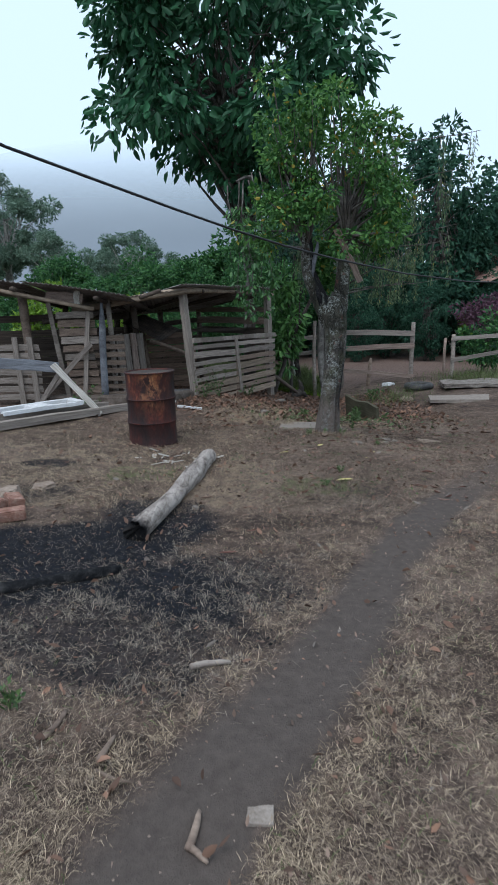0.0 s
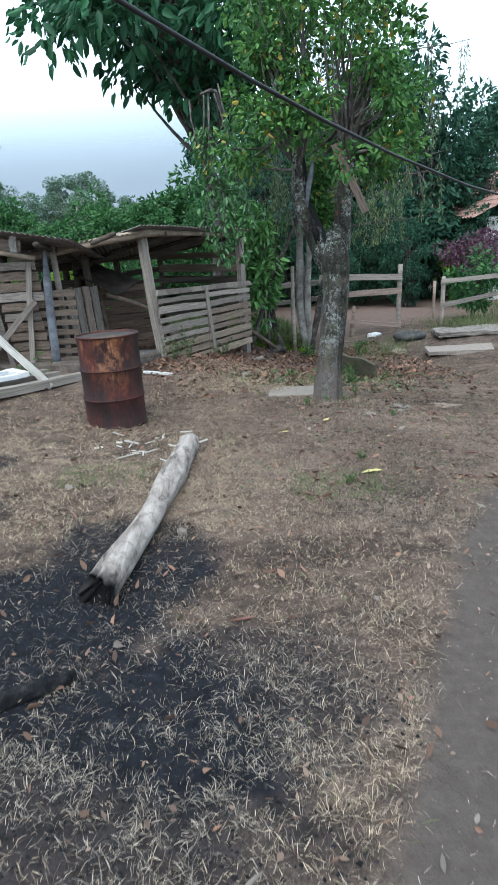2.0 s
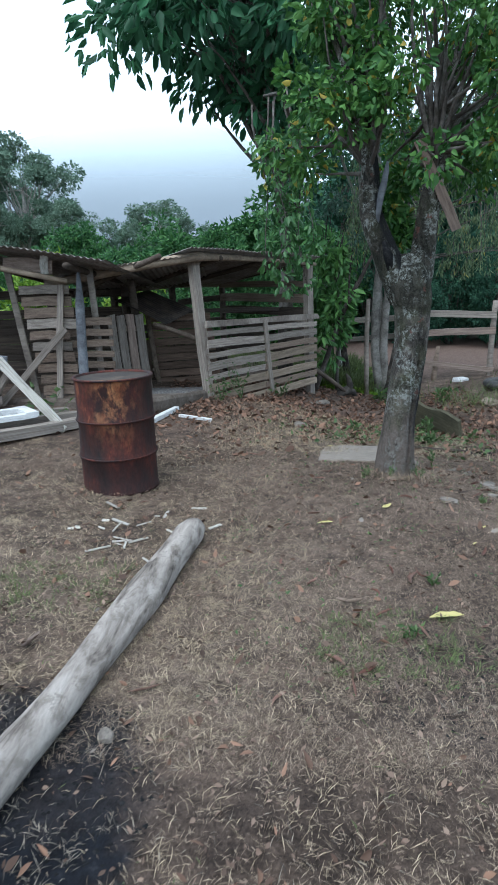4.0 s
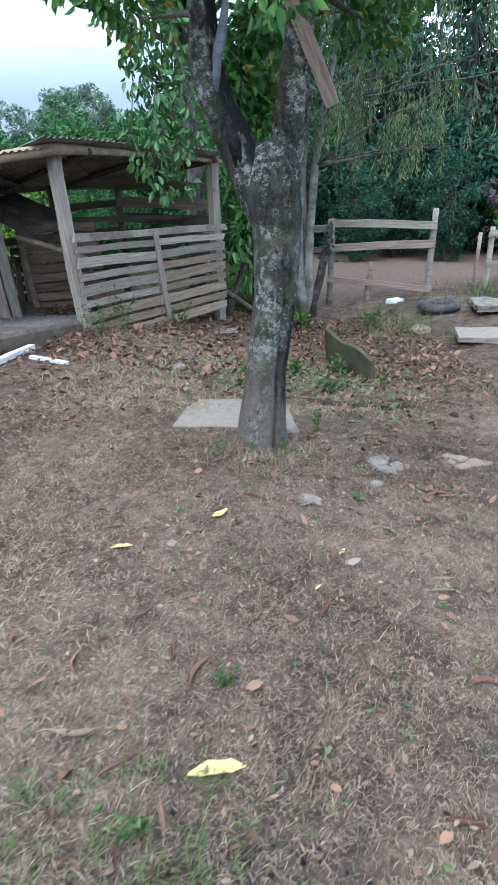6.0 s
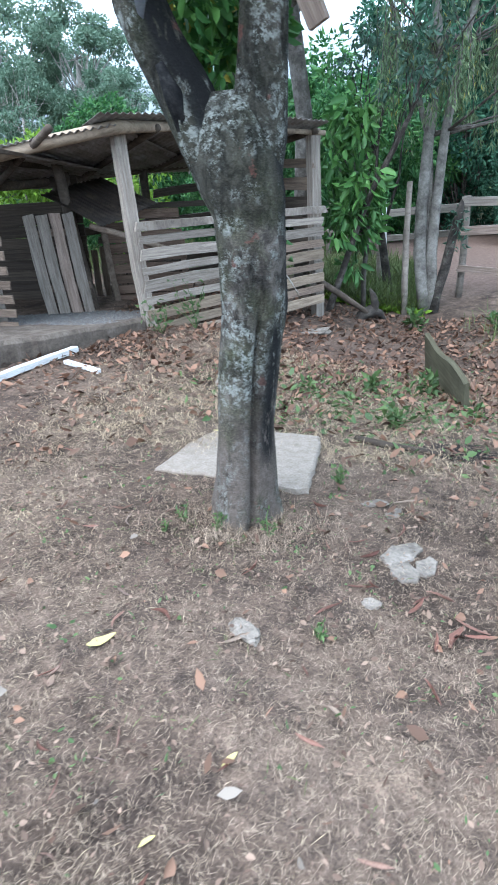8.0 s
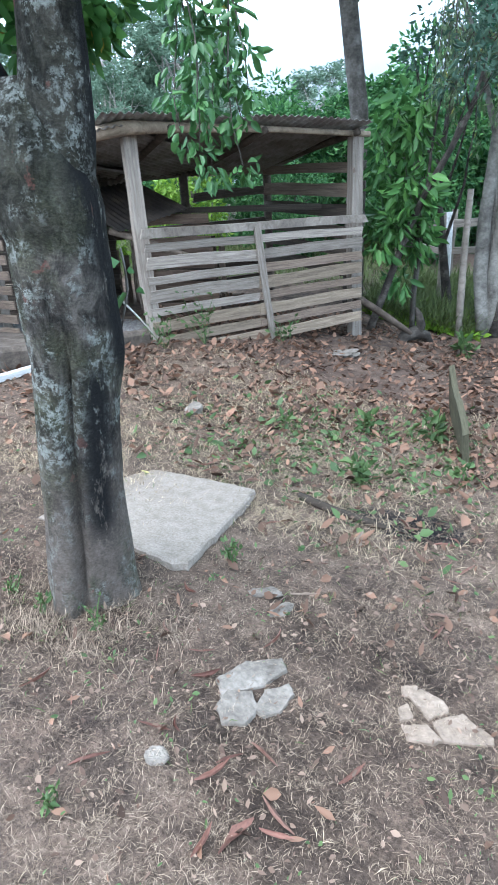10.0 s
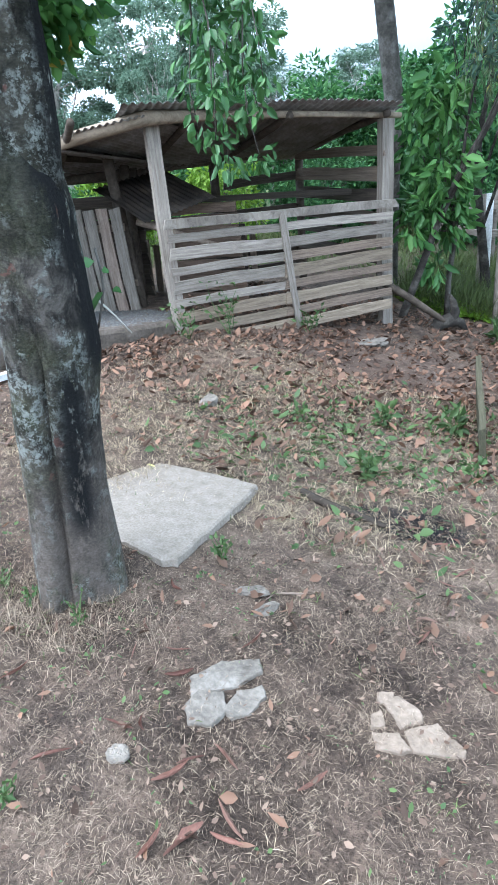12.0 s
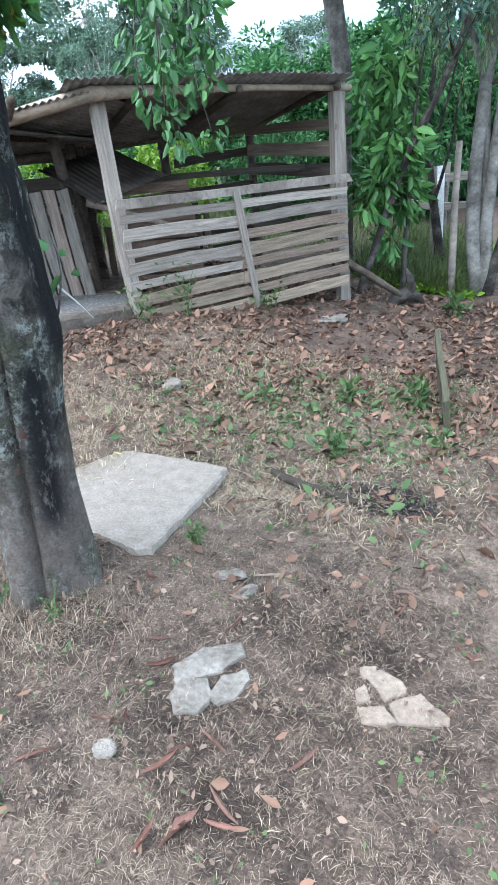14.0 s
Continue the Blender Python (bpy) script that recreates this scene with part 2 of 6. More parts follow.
LEAF_BROAD = leafy("broad_dark_leaf", (0.018, 0.07, 0.036), (0.052, 0.18, 0.08), 0.5, 0.25)
LEAF_LIGHT = leafy("light_leaf", (0.03, 0.1, 0.028), (0.11, 0.25, 0.055), 0.5, 0.25, (0.3, 0.24, 0.04))
LEAF_DARK = leafy("dark_far_leaf", (0.018, 0.06, 0.04), (0.058, 0.15, 0.088), 0.6, 0.15)
LEAF_MID = leafy("hedge_leaf", (0.026, 0.09, 0.035), (0.085, 0.21, 0.062), 0.55, 0.2)
LEAF_GUM = leafy("gum_leaf", (0.04, 0.085, 0.06), (0.1, 0.165, 0.115), 0.55, 0.2)
# gum leaf for the distance: the haze is put into its paler colour
LEAF_GUM_HAZED = leafy("haze_paled_gum_leaf", (0.085, 0.145, 0.1), (0.2, 0.285, 0.205), 0.6, 0.2)
LEAF_LIME = leafy("lime_leaf", (0.1, 0.2, 0.02), (0.24, 0.38, 0.05), 0.5, 0.3)
LEAF_PURPLE = leafy("purple_leaf", (0.07, 0.03, 0.05), (0.16, 0.08, 0.11), 0.5, 0.3)
LITTER = leafy("dead_leaf", (0.05, 0.03, 0.022), (0.27, 0.15, 0.1), 0.7, 0.25, None, 0.05)
LITTER_YELLOW = leafy("yellow_leaf", (0.4, 0.34, 0.12), (0.5, 0.44, 0.2), 0.6, 0.25, None, 0.05)
FLAKES = leafy("brown_flake", (0.08, 0.05, 0.038), (0.28, 0.195, 0.148), 0.75, 0.2, None, 0.05)
LITTER_PALE = leafy("pale_dead_leaf", (0.12, 0.1, 0.085), (0.26, 0.22, 0.185), 0.7, 0.25, None, 0.05)


def single_leaf():
    m, nt, b = nodes_of("fallen_leaf_brown", 0.65, 0.3)
    oi = nt.nodes.new("ShaderNodeObjectInfo")
    col = ramp(nt, oi.outputs["Random"], [(0, (0.1, 0.045, 0.034)), (0.35, (0.19, 0.092, 0.07)), (0.65, (0.22, 0.135, 0.105)), (0.85, (0.15, 0.11, 0.092)), (1, (0.25, 0.19, 0.145))])
    v = coords(nt, "Object", (6, 14, 6))
    n = noise_tex(nt, v, 2, 5)
    col = mixed(nt, 0.7, col, ramp(nt, n, [(0.3, (0.6, 0.6, 0.6)), (0.7, (1.25, 1.2, 1.2))]), "MULTIPLY")
    nt.links.new(col, b.inputs["Base Color"])
    bumped(nt, b, n, 0.3, 0.003)
    return m


LITTER_ONE = single_leaf()


# ---- building helpers ----
def world_of(ob):
    m = ob.matrix_basis.copy()
    return world_of(ob.parent) @ m if ob.parent else m


def thing(name, label, category, at=(0, 0, 0), turn=0, group="", kind=""):
    e = new(name)
    e.matrix_basis = pose(*at, 0, 0, turn)
    e.empty_display_size = 0.1
    return tagged(e, label, category, group, kind)


def mesh_of(name, verts, faces, material, smooth=False):
    me = bpy.data.meshes.new(name)
    me.from_pydata([tuple(v) for v in verts], [], faces)
    me.materials.append(material)
    if smooth:
        me.polygons.foreach_set("use_smooth", [True] * len(me.polygons))
    me.update()
    return me


def under(ob, parent, m):
    """Put ob under parent, at the world pose m."""
    ob.parent = parent
    ob.matrix_basis = (world_of(parent).inverted() @ m) if parent else m
    return ob


def mesh_part(name, me, parent, label="", m=None):
    ob = new(name, me)
    if label:
        ob["label"] = label
    return under(ob, parent, m if m is not None else (world_of(parent) if parent else Matrix()))


def rough_plank(name, material, seed, ends=0.012, wave=0.05):
    """A unit plank: 1 long on x, 1 wide on y, 1 thick on z, with uneven edges."""
    r = random.Random(seed)
    n = 9
    vs, fs = [], []
    k = r.uniform(0, 9)
    for i in range(n):
        x = i / (n - 1)
        a = 0.5 + wave * math.sin(k + 5 * x) + r.uniform(-wave, wave) * 0.6
        b = 0.5 + wave * math.sin(k * 2 + 7 * x) + r.uniform(-wave, wave) * 0.6
        dx = r.uniform(-ends, ends) if i in (0, n - 1) else 0
        h = r.uniform(-0.06, 0.06)
        vs += [(x + dx, -a, -0.5 + h), (x - dx, b, -0.5 + h), (x - dx, b - 0.03, 0.5 + h), (x + dx, -a + 0.03, 0.5 + h)]
        if i:
            o = 4 * (i - 1)
            for j in range(4):
                fs.append((o + j, o + (j + 1) % 4, o + 4 + (j + 1) % 4, o + 4 + j))
    fs += [(3, 2, 1, 0), (4 * n - 4, 4 * n - 3, 4 * n - 2, 4 * n - 1)]
    return mesh_of(name, vs, fs, material)


PLANKS = {}


def plank_mesh(material):
    if material.name not in PLANKS:
        PLANKS[material.name] = [rough_plank("plank", material, i) for i in range(5)]
    return random.choice(PLANKS[material.name])


def along(p0, p1, width, thick, face=(0, -1, 0)):
    p0, p1 = Vector(p0), Vector(p1)
    x = (p1 - p0).normalized()
    z = Vector(face)
    z = (z - x * z.dot(x)).normalized()
    y = z.cross(x)
    m = Matrix((x, y, z)).transposed().to_4x4()
    return Matrix.Translation(p0) @ m @ Matrix.Diagonal(((p1 - p0).length, width, thick, 1))


def board(parent, p0, p1, width, thick, material, face=(0, -1, 0), name="board", label=""):
    """A plank from p0 to p1 (world), its broad side towards face."""
    return mesh_part(name, plank_mesh(material), parent, label, along(p0, p1, width, thick, face))


def carrier_board(parent, p0, p1, width, thick, material, face, name):
    """A board that carries pieces of its own: its shape is in its mesh, so that it has no scale."""
    src, m = plank_mesh(material), along(p0, p1, width, thick, face)
    me = mesh_of(name, [m @ v.co for v in src.vertices], [tuple(p.vertices) for p in src.polygons], material)
    return mesh_part(name, me, parent, "", Matrix())


def tube_data(points, radii, segs=10, wob=0.08, seed=0, cap=True):
    r = random.Random(seed)
    pts = [Vector(p) for p in points]
    vs, fs = [], []
    up = Vector((0.13, 0.97, 0.21))
    ph = [r.uniform(0, 6.28) for _ in range(3)]
    for i, p in enumerate(pts):
        d = (pts[min(i + 1, len(pts) - 1)] - pts[max(i - 1, 0)]).normalized()
        a = up.cross(d)
        a = a.normalized() if a.length > 0.05 else Vector((1, 0, 0))
        b = d.cross(a)
        for s in range(segs):
            t = 2 * math.pi * s / segs
            q = radii[i] * (1 + wob * (math.sin(2 * t + ph[0] + i * 0.3) + 0.6 * math.sin(3 * t + ph[1] - i * 0.2)) + r.uniform(-wob, wob) * 0.5)
            vs.append(p + (a * math.cos(t) + b * math.sin(t)) * q)
        if i:
            o = segs * (i - 1)
            for s in range(segs):
                fs.append((o + s, o + (s + 1) % segs, o + segs + (s + 1) % segs, o + segs + s))
    if cap:
        fs += [tuple(range(segs - 1, -1, -1)), tuple(range(segs * (len(pts) - 1), segs * len(pts)))]
    return vs, fs


def tube(name, points, radii, material, parent=None, segs=10, wob=0.08, seed=0, label=""):
    vs, fs = tube_data(points, radii, segs, wob, seed)
    return mesh_part(name, mesh_of(name, vs, fs, material, True), parent, label, Matrix())


def bent(p0, p1, n=7, bow=0.05, seed=0):
    r = random.Random(seed)
    p0, p1 = Vector(p0), Vector(p1)
    L = (p1 - p0).length
    o = Vector((r.uniform(-1, 1), r.uniform(-1, 1), r.uniform(-0.6, 0.6))) * bow * L
    return [p0.lerp(p1, i / (n - 1)) + o * math.sin(math.pi * i / (n - 1)) + Vector((r.uniform(-1, 1), r.uniform(-1, 1), r.uniform(-1, 1))) * bow * L * 0.15 for i in range(n)]


def merged(parts):
    vs, fs = [], []
    for v, f in parts:
        o = len(vs)
        vs += list(v)
        fs += [tuple(i + o for i in q) for q in f]
    return vs, fs


def array_mesh(name, verts, tris, material, quads=None):
    me = bpy.data.meshes.new(name)
    tris = np.asarray(tris, dtype=np.int32)
    me.vertices.add(len(verts))
    me.vertices.foreach_set("co", np.asarray(verts, dtype=np.float32).ravel())
    k = tris.shape[1]
    me.loops.add(tris.size)
    me.loops.foreach_set("vertex_index", tris.ravel())
    me.polygons.add(len(tris))
    me.polygons.foreach_set("loop_start", np.arange(0, tris.size, k, dtype=np.int32))
    me.materials.append(material)
    me.update(calc_edges=True)
    return me


def unit(v):
    return v / np.maximum(np.linalg.norm(v, axis=1, keepdims=True), 1e-6)


def leaf_arrays(centre, way, length, width, rng, fold=0.35):
    """Folded leaves: base, two sides, tip, with a crease down the middle."""
    n = len(centre)
    way = unit(way)
    side = unit(np.cross(way, rng.normal(size=(n, 3))))
    nor = np.cross(side, way)
    length, width = np.asarray(length).reshape(-1, 1), np.asarray(width).reshape(-1, 1)
    mid = centre + way * length * 0.45
    v = np.stack([centre, mid + side * width * 0.5 + nor * width * fold, centre + way * length - nor * width * 0.4, mid - side * width * 0.5 + nor * width * fold], 1).reshape(-1, 3)
    i = np.arange(n)[:, None] * 4
    t = np.concatenate([i + [0, 1, 2], i + [0, 2, 3]], 1).reshape(-1, 3)
    return v, t


def oval_leaf_arrays(centre, way, length, width, rng, fold=0.25):
    """Oval leaves of six points, creased and drooping at the tip."""
    n = len(centre)
    way = unit(way)
    side = unit(np.cross(way, rng.normal(size=(n, 3))))
    nor = np.cross(side, way)
    L, W = np.asarray(length).reshape(-1, 1), np.asarray(width).reshape(-1, 1)
    p = centre
    v = np.stack([p, p + way * L * 0.3 + side * W * 0.46 + nor * W * fold, p + way * L * 0.7 + side * W * 0.4 + nor * W * fold * 0.6, p + way * L - nor * W * 0.3,
                  p + way * L * 0.7 - side * W * 0.4 + nor * W * fold * 0.6, p + way * L * 0.3 - side * W * 0.46 + nor * W * fold], 1).reshape(-1, 3)
    i = np.arange(n)[:, None] * 6
    t = np.concatenate([i + c for c in ([0, 1, 2], [0, 2, 3], [0, 3, 4], [0, 4, 5])], 1).reshape(-1, 3)
    return v, t


def crown_mesh(name, clumps, per, leaf, material, seed, droop=0.5, aspect=0.4, flat=0.8, oval=False):
    """Leaves round clump centres (x, y, z, radius)."""
    rng = np.random.default_rng(seed)
    cl = np.array(clumps, dtype=float)
    c = np.repeat(cl, per, 0)
    n = len(c)
    d = unit(rng.normal(size=(n, 3)))
    rad = c[:, 3:4] * rng.uniform(0.25, 1.0, (n, 1)) ** 0.6
    pos = c[:, :3] + d * rad * np.array([1, 1, flat])
    way = d + rng.normal(size=(n, 3)) * 0.5 + np.array([0, 0, -droop])
    size = leaf * rng.uniform(0.6, 1.3, n)
    v, t = (oval_leaf_arrays if oval else leaf_arrays)(pos, way, size, size * aspect * rng.uniform(0.8, 1.2, n), rng)
    return array_mesh(name, v, t, material)


# ---- ground ----
def gz(x, y):
    x, y = np.clip(x, -40, 40), np.clip(y, -30, 24)
    dip = -0.407 * np.exp(-((x - 2) / 1.8) ** 2 - ((y - 12.5) / np.where(y < 12.5, 3.2, 4)) ** 2)
    dip = dip - 0.11 * np.exp(-((x + 1.0) / 1.3) ** 2 - ((y - 7.2) / 1.5) ** 2) - 0.085 * np.exp(-((x - 2.2) / 0.75) ** 2 - ((y - 7.4) / 0.9) ** 2)
    return -0.027 - 0.178 * np.tanh(x / 3) - 0.024 * y + dip + 0.07 * np.exp(-((x - 1.1) / 1.2) ** 2 - ((y - 7.2) / 1.6) ** 2)


def fine(x, y):
    return (0.018 * np.sin(1.9 * x + 0.7 * y) * np.sin(1.3 * y - 0.5 * x) + 0.009 * np.sin(5.1 * x + 2.3) * np.sin(4.7 * y + x) + 0.004 * np.sin(13 * x - 3 * y) * np.sin(11 * y + 5 * x))


def ground_z(x, y):
    return float(gz(x, y) + fine(x, y))


def wobble(x, y):
    return 0.5 * np.sin(3.1 * x + 1.7 * np.sin(2.3 * y)) + 0.3 * np.sin(7.3 * y + 2.1 * np.sin(5.2 * x)) + 0.2 * np.sin(17 * x + 13 * y)


def step(a, b, v):
    t = np.clip((v - a) / (b - a), 0, 1)
    return t * t * (3 - 2 * t)


def path_centre(y):
    return np.interp(y, (-3, 1.35, 1.65, 1.94, 2.25, 2.8, 3.37, 4.2, 5.3, 9), (-2.6, -0.24, -0.1, 0.095, 0.285, 0.55, 0.82, 1.28, 2.1, 5.1))


def path_mask(x, y):
    """A trodden path that curves off to the side."""
    w = 0.18 + 0.06 * (1 - step(1.5, 2.9, y)) + 0.04 * step(3.2, 5, y) + 0.045 * wobble(x * 1.7, y * 1.7)
    return (1 - step(0.6, 1.25, np.abs(x - path_centre(y)) / (w * 1.12))) * (1 - step(6.0, 7.5, y)) * (1 - 0.4 * step(4.6, 5.6, y))


def ash_mask(x, y):
    k = 0.45 * wobble(x * 1.3, y * 1.3)
    a = ((x + 1.35) / 0.95) ** 2 + ((y - 3.42 - 0.3 * (x + 1.25)) / 0.62) ** 2
    b = ((x + 0.2) / 0.62) ** 2 + ((y - 3.08) / 0.42) ** 2
    c = ((x + 0.72) / 0.45) ** 2 + ((y - 4.2) / 0.45) ** 2
    d = ((x + 2.0) / 0.3) ** 2 + ((y - 5.9) / 0.22) ** 2
    e = ((x + 1.75) / 0.4) ** 2 + ((y - 4.75) / 0.3) ** 2
    bits = ((x - 2.0) / 0.4) ** 2 + ((y - 8.85) / 0.16) ** 2
    near = ((x + 0.85) / 1.0) ** 2 + ((y - 2.6) / 0.6) ** 2
    g = ((x - 0.9) / 0.5) ** 2 + ((y - 4.75) / 0.4) ** 2
    return np.clip((1 - step(0.8, 1.3, a + k)) + 0.75 * (1 - step(0.3, 1.5, b + k)) + 0.9 * (1 - step(0.6, 1.3, c + k)) + 0.8 * (1 - step(0.6, 1.2, d + k)) + 0.6 * (1 - step(0.4, 1.2, e + k)) + 0.75 * (1 - step(0.3, 1.5, near + k)) + 0.3 * (1 - step(0.2, 1.4, g + k)) + 0.8 * (1 - step(0.3, 1.2, bits + k)), 0, 1)


def red_mask(x, y):
    return np.clip(step(14.2, 16, y + 0.4 * wobble(x, y) - 0.2 * x) * step(0.3, 1.6, x) * (1 - step(21, 25, y)) + 0.35 * (1 - step(0.2, 1.2, ((x - 0.7) / 1.3) ** 2 + ((y - 11.8) / 1.2) ** 2 + 0.3 * wobble(x, y))), 0, 1)


def spread(lo, hi, step_, far):
    core = np.arange(lo, hi + step_ / 2, step_)
    out = step_ * 1.35 ** np.arange(1, 40)
    out = np.cumsum(out)
    out = out[out < far]
    return np.concatenate([lo - out[::-1], core, hi + out])


gx, gy = spread(-5, 7, 0.06, 900), spread(-0.5, 16, 0.06, 900)
X, Y = np.meshgrid(gx, gy)
near_fade = 1 - step(18, 30, np.hypot(X, Y - 7))
Z = gz(X, Y) + fine(X, Y) * near_fade
nx, ny = len(gx), len(gy)
quad = (np.arange(ny - 1)[:, None] * nx + np.arange(nx - 1)[None, :]).ravel()
ground_me = array_mesh("ground", np.stack([X.ravel(), Y.ravel(), Z.ravel()], 1), np.stack([quad, quad + 1, quad + 1 + nx, quad + nx], 1), SOIL)
ground_me.polygons.foreach_set("use_smooth", np.ones(len(ground_me.polygons), dtype=bool))
for key, val in (("trodden", path_mask(X, Y)), ("ash", ash_mask(X, Y)), ("red_earth", red_mask(X, Y)), ("far_green", step(19, 27, np.hypot(X, Y - 5)))):
    att = ground_me.attributes.new(key, "FLOAT", "POINT")
    att.data.foreach_set("value", val.ravel().astype(np.float32))
tagged(new("ground", ground_me), "bare brown yard soil with ash, trodden path and dry grass", "ground", kind="structure")


# ---- the slatted pen with the tin roof ----
A, B = Vector((-0.917, 11.31, -0.31)), Vector((0.64, 13.17, -0.52))
FRONT = (B - A).normalized()
BACK = Vector((-FRONT.y, FRONT.x, 0)).normalized()
OUT = -BACK


def on_front(u, z, off=0.0):
    """A point on the pen's front: u from 0 at the corner post to 1, z above the sill."""
    p = A.lerp(B, u)
    return Vector((p.x, p.y, z)) + OUT * off


def shed_point(u, v, z):
    p = A.lerp(B, u) + BACK * v
    return Vector((p.x, p.y, z))


GATE_WOOD = wood("reddish_brown_gate_wood", (0.07, 0.045, 0.034), (0.17, 0.115, 0.088), (0.27, 0.2, 0.16))


def slatted_pen():
    pen = thing("animal_pen", "weathered grey slatted timber pen with a rusty corrugated roof", "pen", (A.x, A.y, ground_z(A.x, A.y)))
    # corner post, leaning
    board(pen, (A.x + 0.03, A.y - 0.03, -0.42), (-1.05, 11.42, 1.6), 0.135, 0.1, GREY_WOOD, OUT, "corner_post")
    board(pen, (B.x - 0.02, B.y + 0.08, -0.65), (B.x - 0.05, B.y + 0.1, 1.6), 0.15, 0.1, GREY_WOOD, OUT, "corner_post")
    r = random.Random(5)
    # slats of the front, in two bays with a batten between, all hung from the top rail
    panel = carrier_board(pen, on_front(-0.02, 0.765, 0.08), on_front(1.03, 0.725, 0.08), 0.085, 0.04, GREY_WOOD, OUT, "front_panel")
    for bay, (u0, u1) in enumerate(((0.0, 0.49), (0.49, 1.0))):
        for i in range(8):
            lo = -0.405 + i * 0.142
            w = (0.12, 0.1, 0.125, 0.09, 0.13, 0.095, 0.12, 0.085)[i] * r.uniform(0.86, 0.97)
            za, zb = lo + 0.05 + r.uniform(-0.01, 0.01), lo + 0.05 + r.uniform(-0.012, 0.012)
            k = (7 - i) / 7
            za += (-0.07 * k if bay == 0 else 0.0) + (-0.02 if bay else 0)
            zb += 0.05 * k * (0.3 if bay == 0 else 1.0) - 0.03
            board(panel, on_front(u0 - 0.01, za, 0.07 + bay * 0.012), on_front(u1 + 0.012, zb, 0.07 + bay * 0.012), w, 0.022, BROWN_WOOD if r.random() < 0.1 else TAN_WOOD if r.random() < 0.85 - 0.13 * i else GREY_WOOD, OUT, "slat")
    board(panel, on_front(0.535, -0.46, 0.105), on_front(0.475, 0.75, 0.1), 0.075, 0.03, GREY_WOOD, OUT, "batten")
    # sides and back: gappy dark boards
    D = 2.1
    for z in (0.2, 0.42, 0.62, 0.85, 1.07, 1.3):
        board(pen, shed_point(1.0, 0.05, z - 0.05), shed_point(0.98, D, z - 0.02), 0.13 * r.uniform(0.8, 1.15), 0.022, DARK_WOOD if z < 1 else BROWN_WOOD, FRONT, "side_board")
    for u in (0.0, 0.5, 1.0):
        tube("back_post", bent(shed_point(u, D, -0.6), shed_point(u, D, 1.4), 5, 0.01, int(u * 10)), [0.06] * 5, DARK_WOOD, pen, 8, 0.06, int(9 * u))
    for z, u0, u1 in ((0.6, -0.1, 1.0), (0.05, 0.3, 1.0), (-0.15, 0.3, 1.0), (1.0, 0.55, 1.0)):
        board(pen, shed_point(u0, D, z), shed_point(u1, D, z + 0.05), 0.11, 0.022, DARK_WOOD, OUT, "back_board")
    for i in range(13):
        u = 0.08 + i * 0.05
        board(pen, shed_point(u, D - 0.1, -0.5), shed_point(u, D - 0.1, 0.42 + r.uniform(-0.05, 0.04)), 0.085, 0.02, BROWN_WOOD, OUT, "picket")
    # inner gate of brown boards beside the doorway
    gate = carrier_board(pen, (-1.84, 12.54, -0.42), (-2.02, 12.7, 0.9), 0.08, 0.03, BROWN_WOOD, OUT, "inner_gate")
    for i in range(9):
        z = -0.22 + i * 0.125
        x = -1.84 - 0.14 * (z + 0.4)
        board(gate, (x, 12.6 + 0.1 * (z + 0.4), z), (x + 1.0, 12.68 + 0.1 * (z + 0.4), z + 0.02), 0.112, 0.022, GATE_WOOD, OUT, "gate_board")
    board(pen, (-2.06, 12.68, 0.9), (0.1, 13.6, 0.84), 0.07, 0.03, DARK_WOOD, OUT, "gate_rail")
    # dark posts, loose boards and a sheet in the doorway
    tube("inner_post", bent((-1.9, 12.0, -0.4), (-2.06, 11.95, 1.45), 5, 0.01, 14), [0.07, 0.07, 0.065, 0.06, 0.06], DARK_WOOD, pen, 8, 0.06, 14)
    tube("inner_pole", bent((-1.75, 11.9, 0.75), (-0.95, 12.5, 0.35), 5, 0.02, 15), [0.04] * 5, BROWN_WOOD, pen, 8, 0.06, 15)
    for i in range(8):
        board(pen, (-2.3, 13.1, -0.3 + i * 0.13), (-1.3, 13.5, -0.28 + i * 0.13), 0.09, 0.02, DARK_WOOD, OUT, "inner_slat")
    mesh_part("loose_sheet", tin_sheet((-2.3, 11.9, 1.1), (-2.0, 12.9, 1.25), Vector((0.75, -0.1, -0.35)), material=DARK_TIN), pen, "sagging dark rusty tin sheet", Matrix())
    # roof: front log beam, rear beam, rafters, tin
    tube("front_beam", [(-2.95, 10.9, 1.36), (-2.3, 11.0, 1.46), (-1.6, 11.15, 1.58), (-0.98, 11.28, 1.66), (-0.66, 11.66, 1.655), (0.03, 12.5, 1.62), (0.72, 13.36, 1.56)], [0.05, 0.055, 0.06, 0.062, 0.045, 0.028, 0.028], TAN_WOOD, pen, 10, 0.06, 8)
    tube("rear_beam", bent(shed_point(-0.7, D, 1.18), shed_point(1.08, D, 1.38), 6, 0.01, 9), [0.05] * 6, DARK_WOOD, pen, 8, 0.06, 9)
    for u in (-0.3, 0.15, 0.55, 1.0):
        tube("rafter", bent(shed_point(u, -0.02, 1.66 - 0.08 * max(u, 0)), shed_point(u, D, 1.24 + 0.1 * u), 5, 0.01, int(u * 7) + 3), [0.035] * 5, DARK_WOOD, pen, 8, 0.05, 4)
    mesh_part("roof_sheet", tin_sheet((-2.8, 10.82, 1.47), (-0.95, 11.2, 1.69), Vector((-0.15, 2.4, -0.32))), pen, "", Matrix())
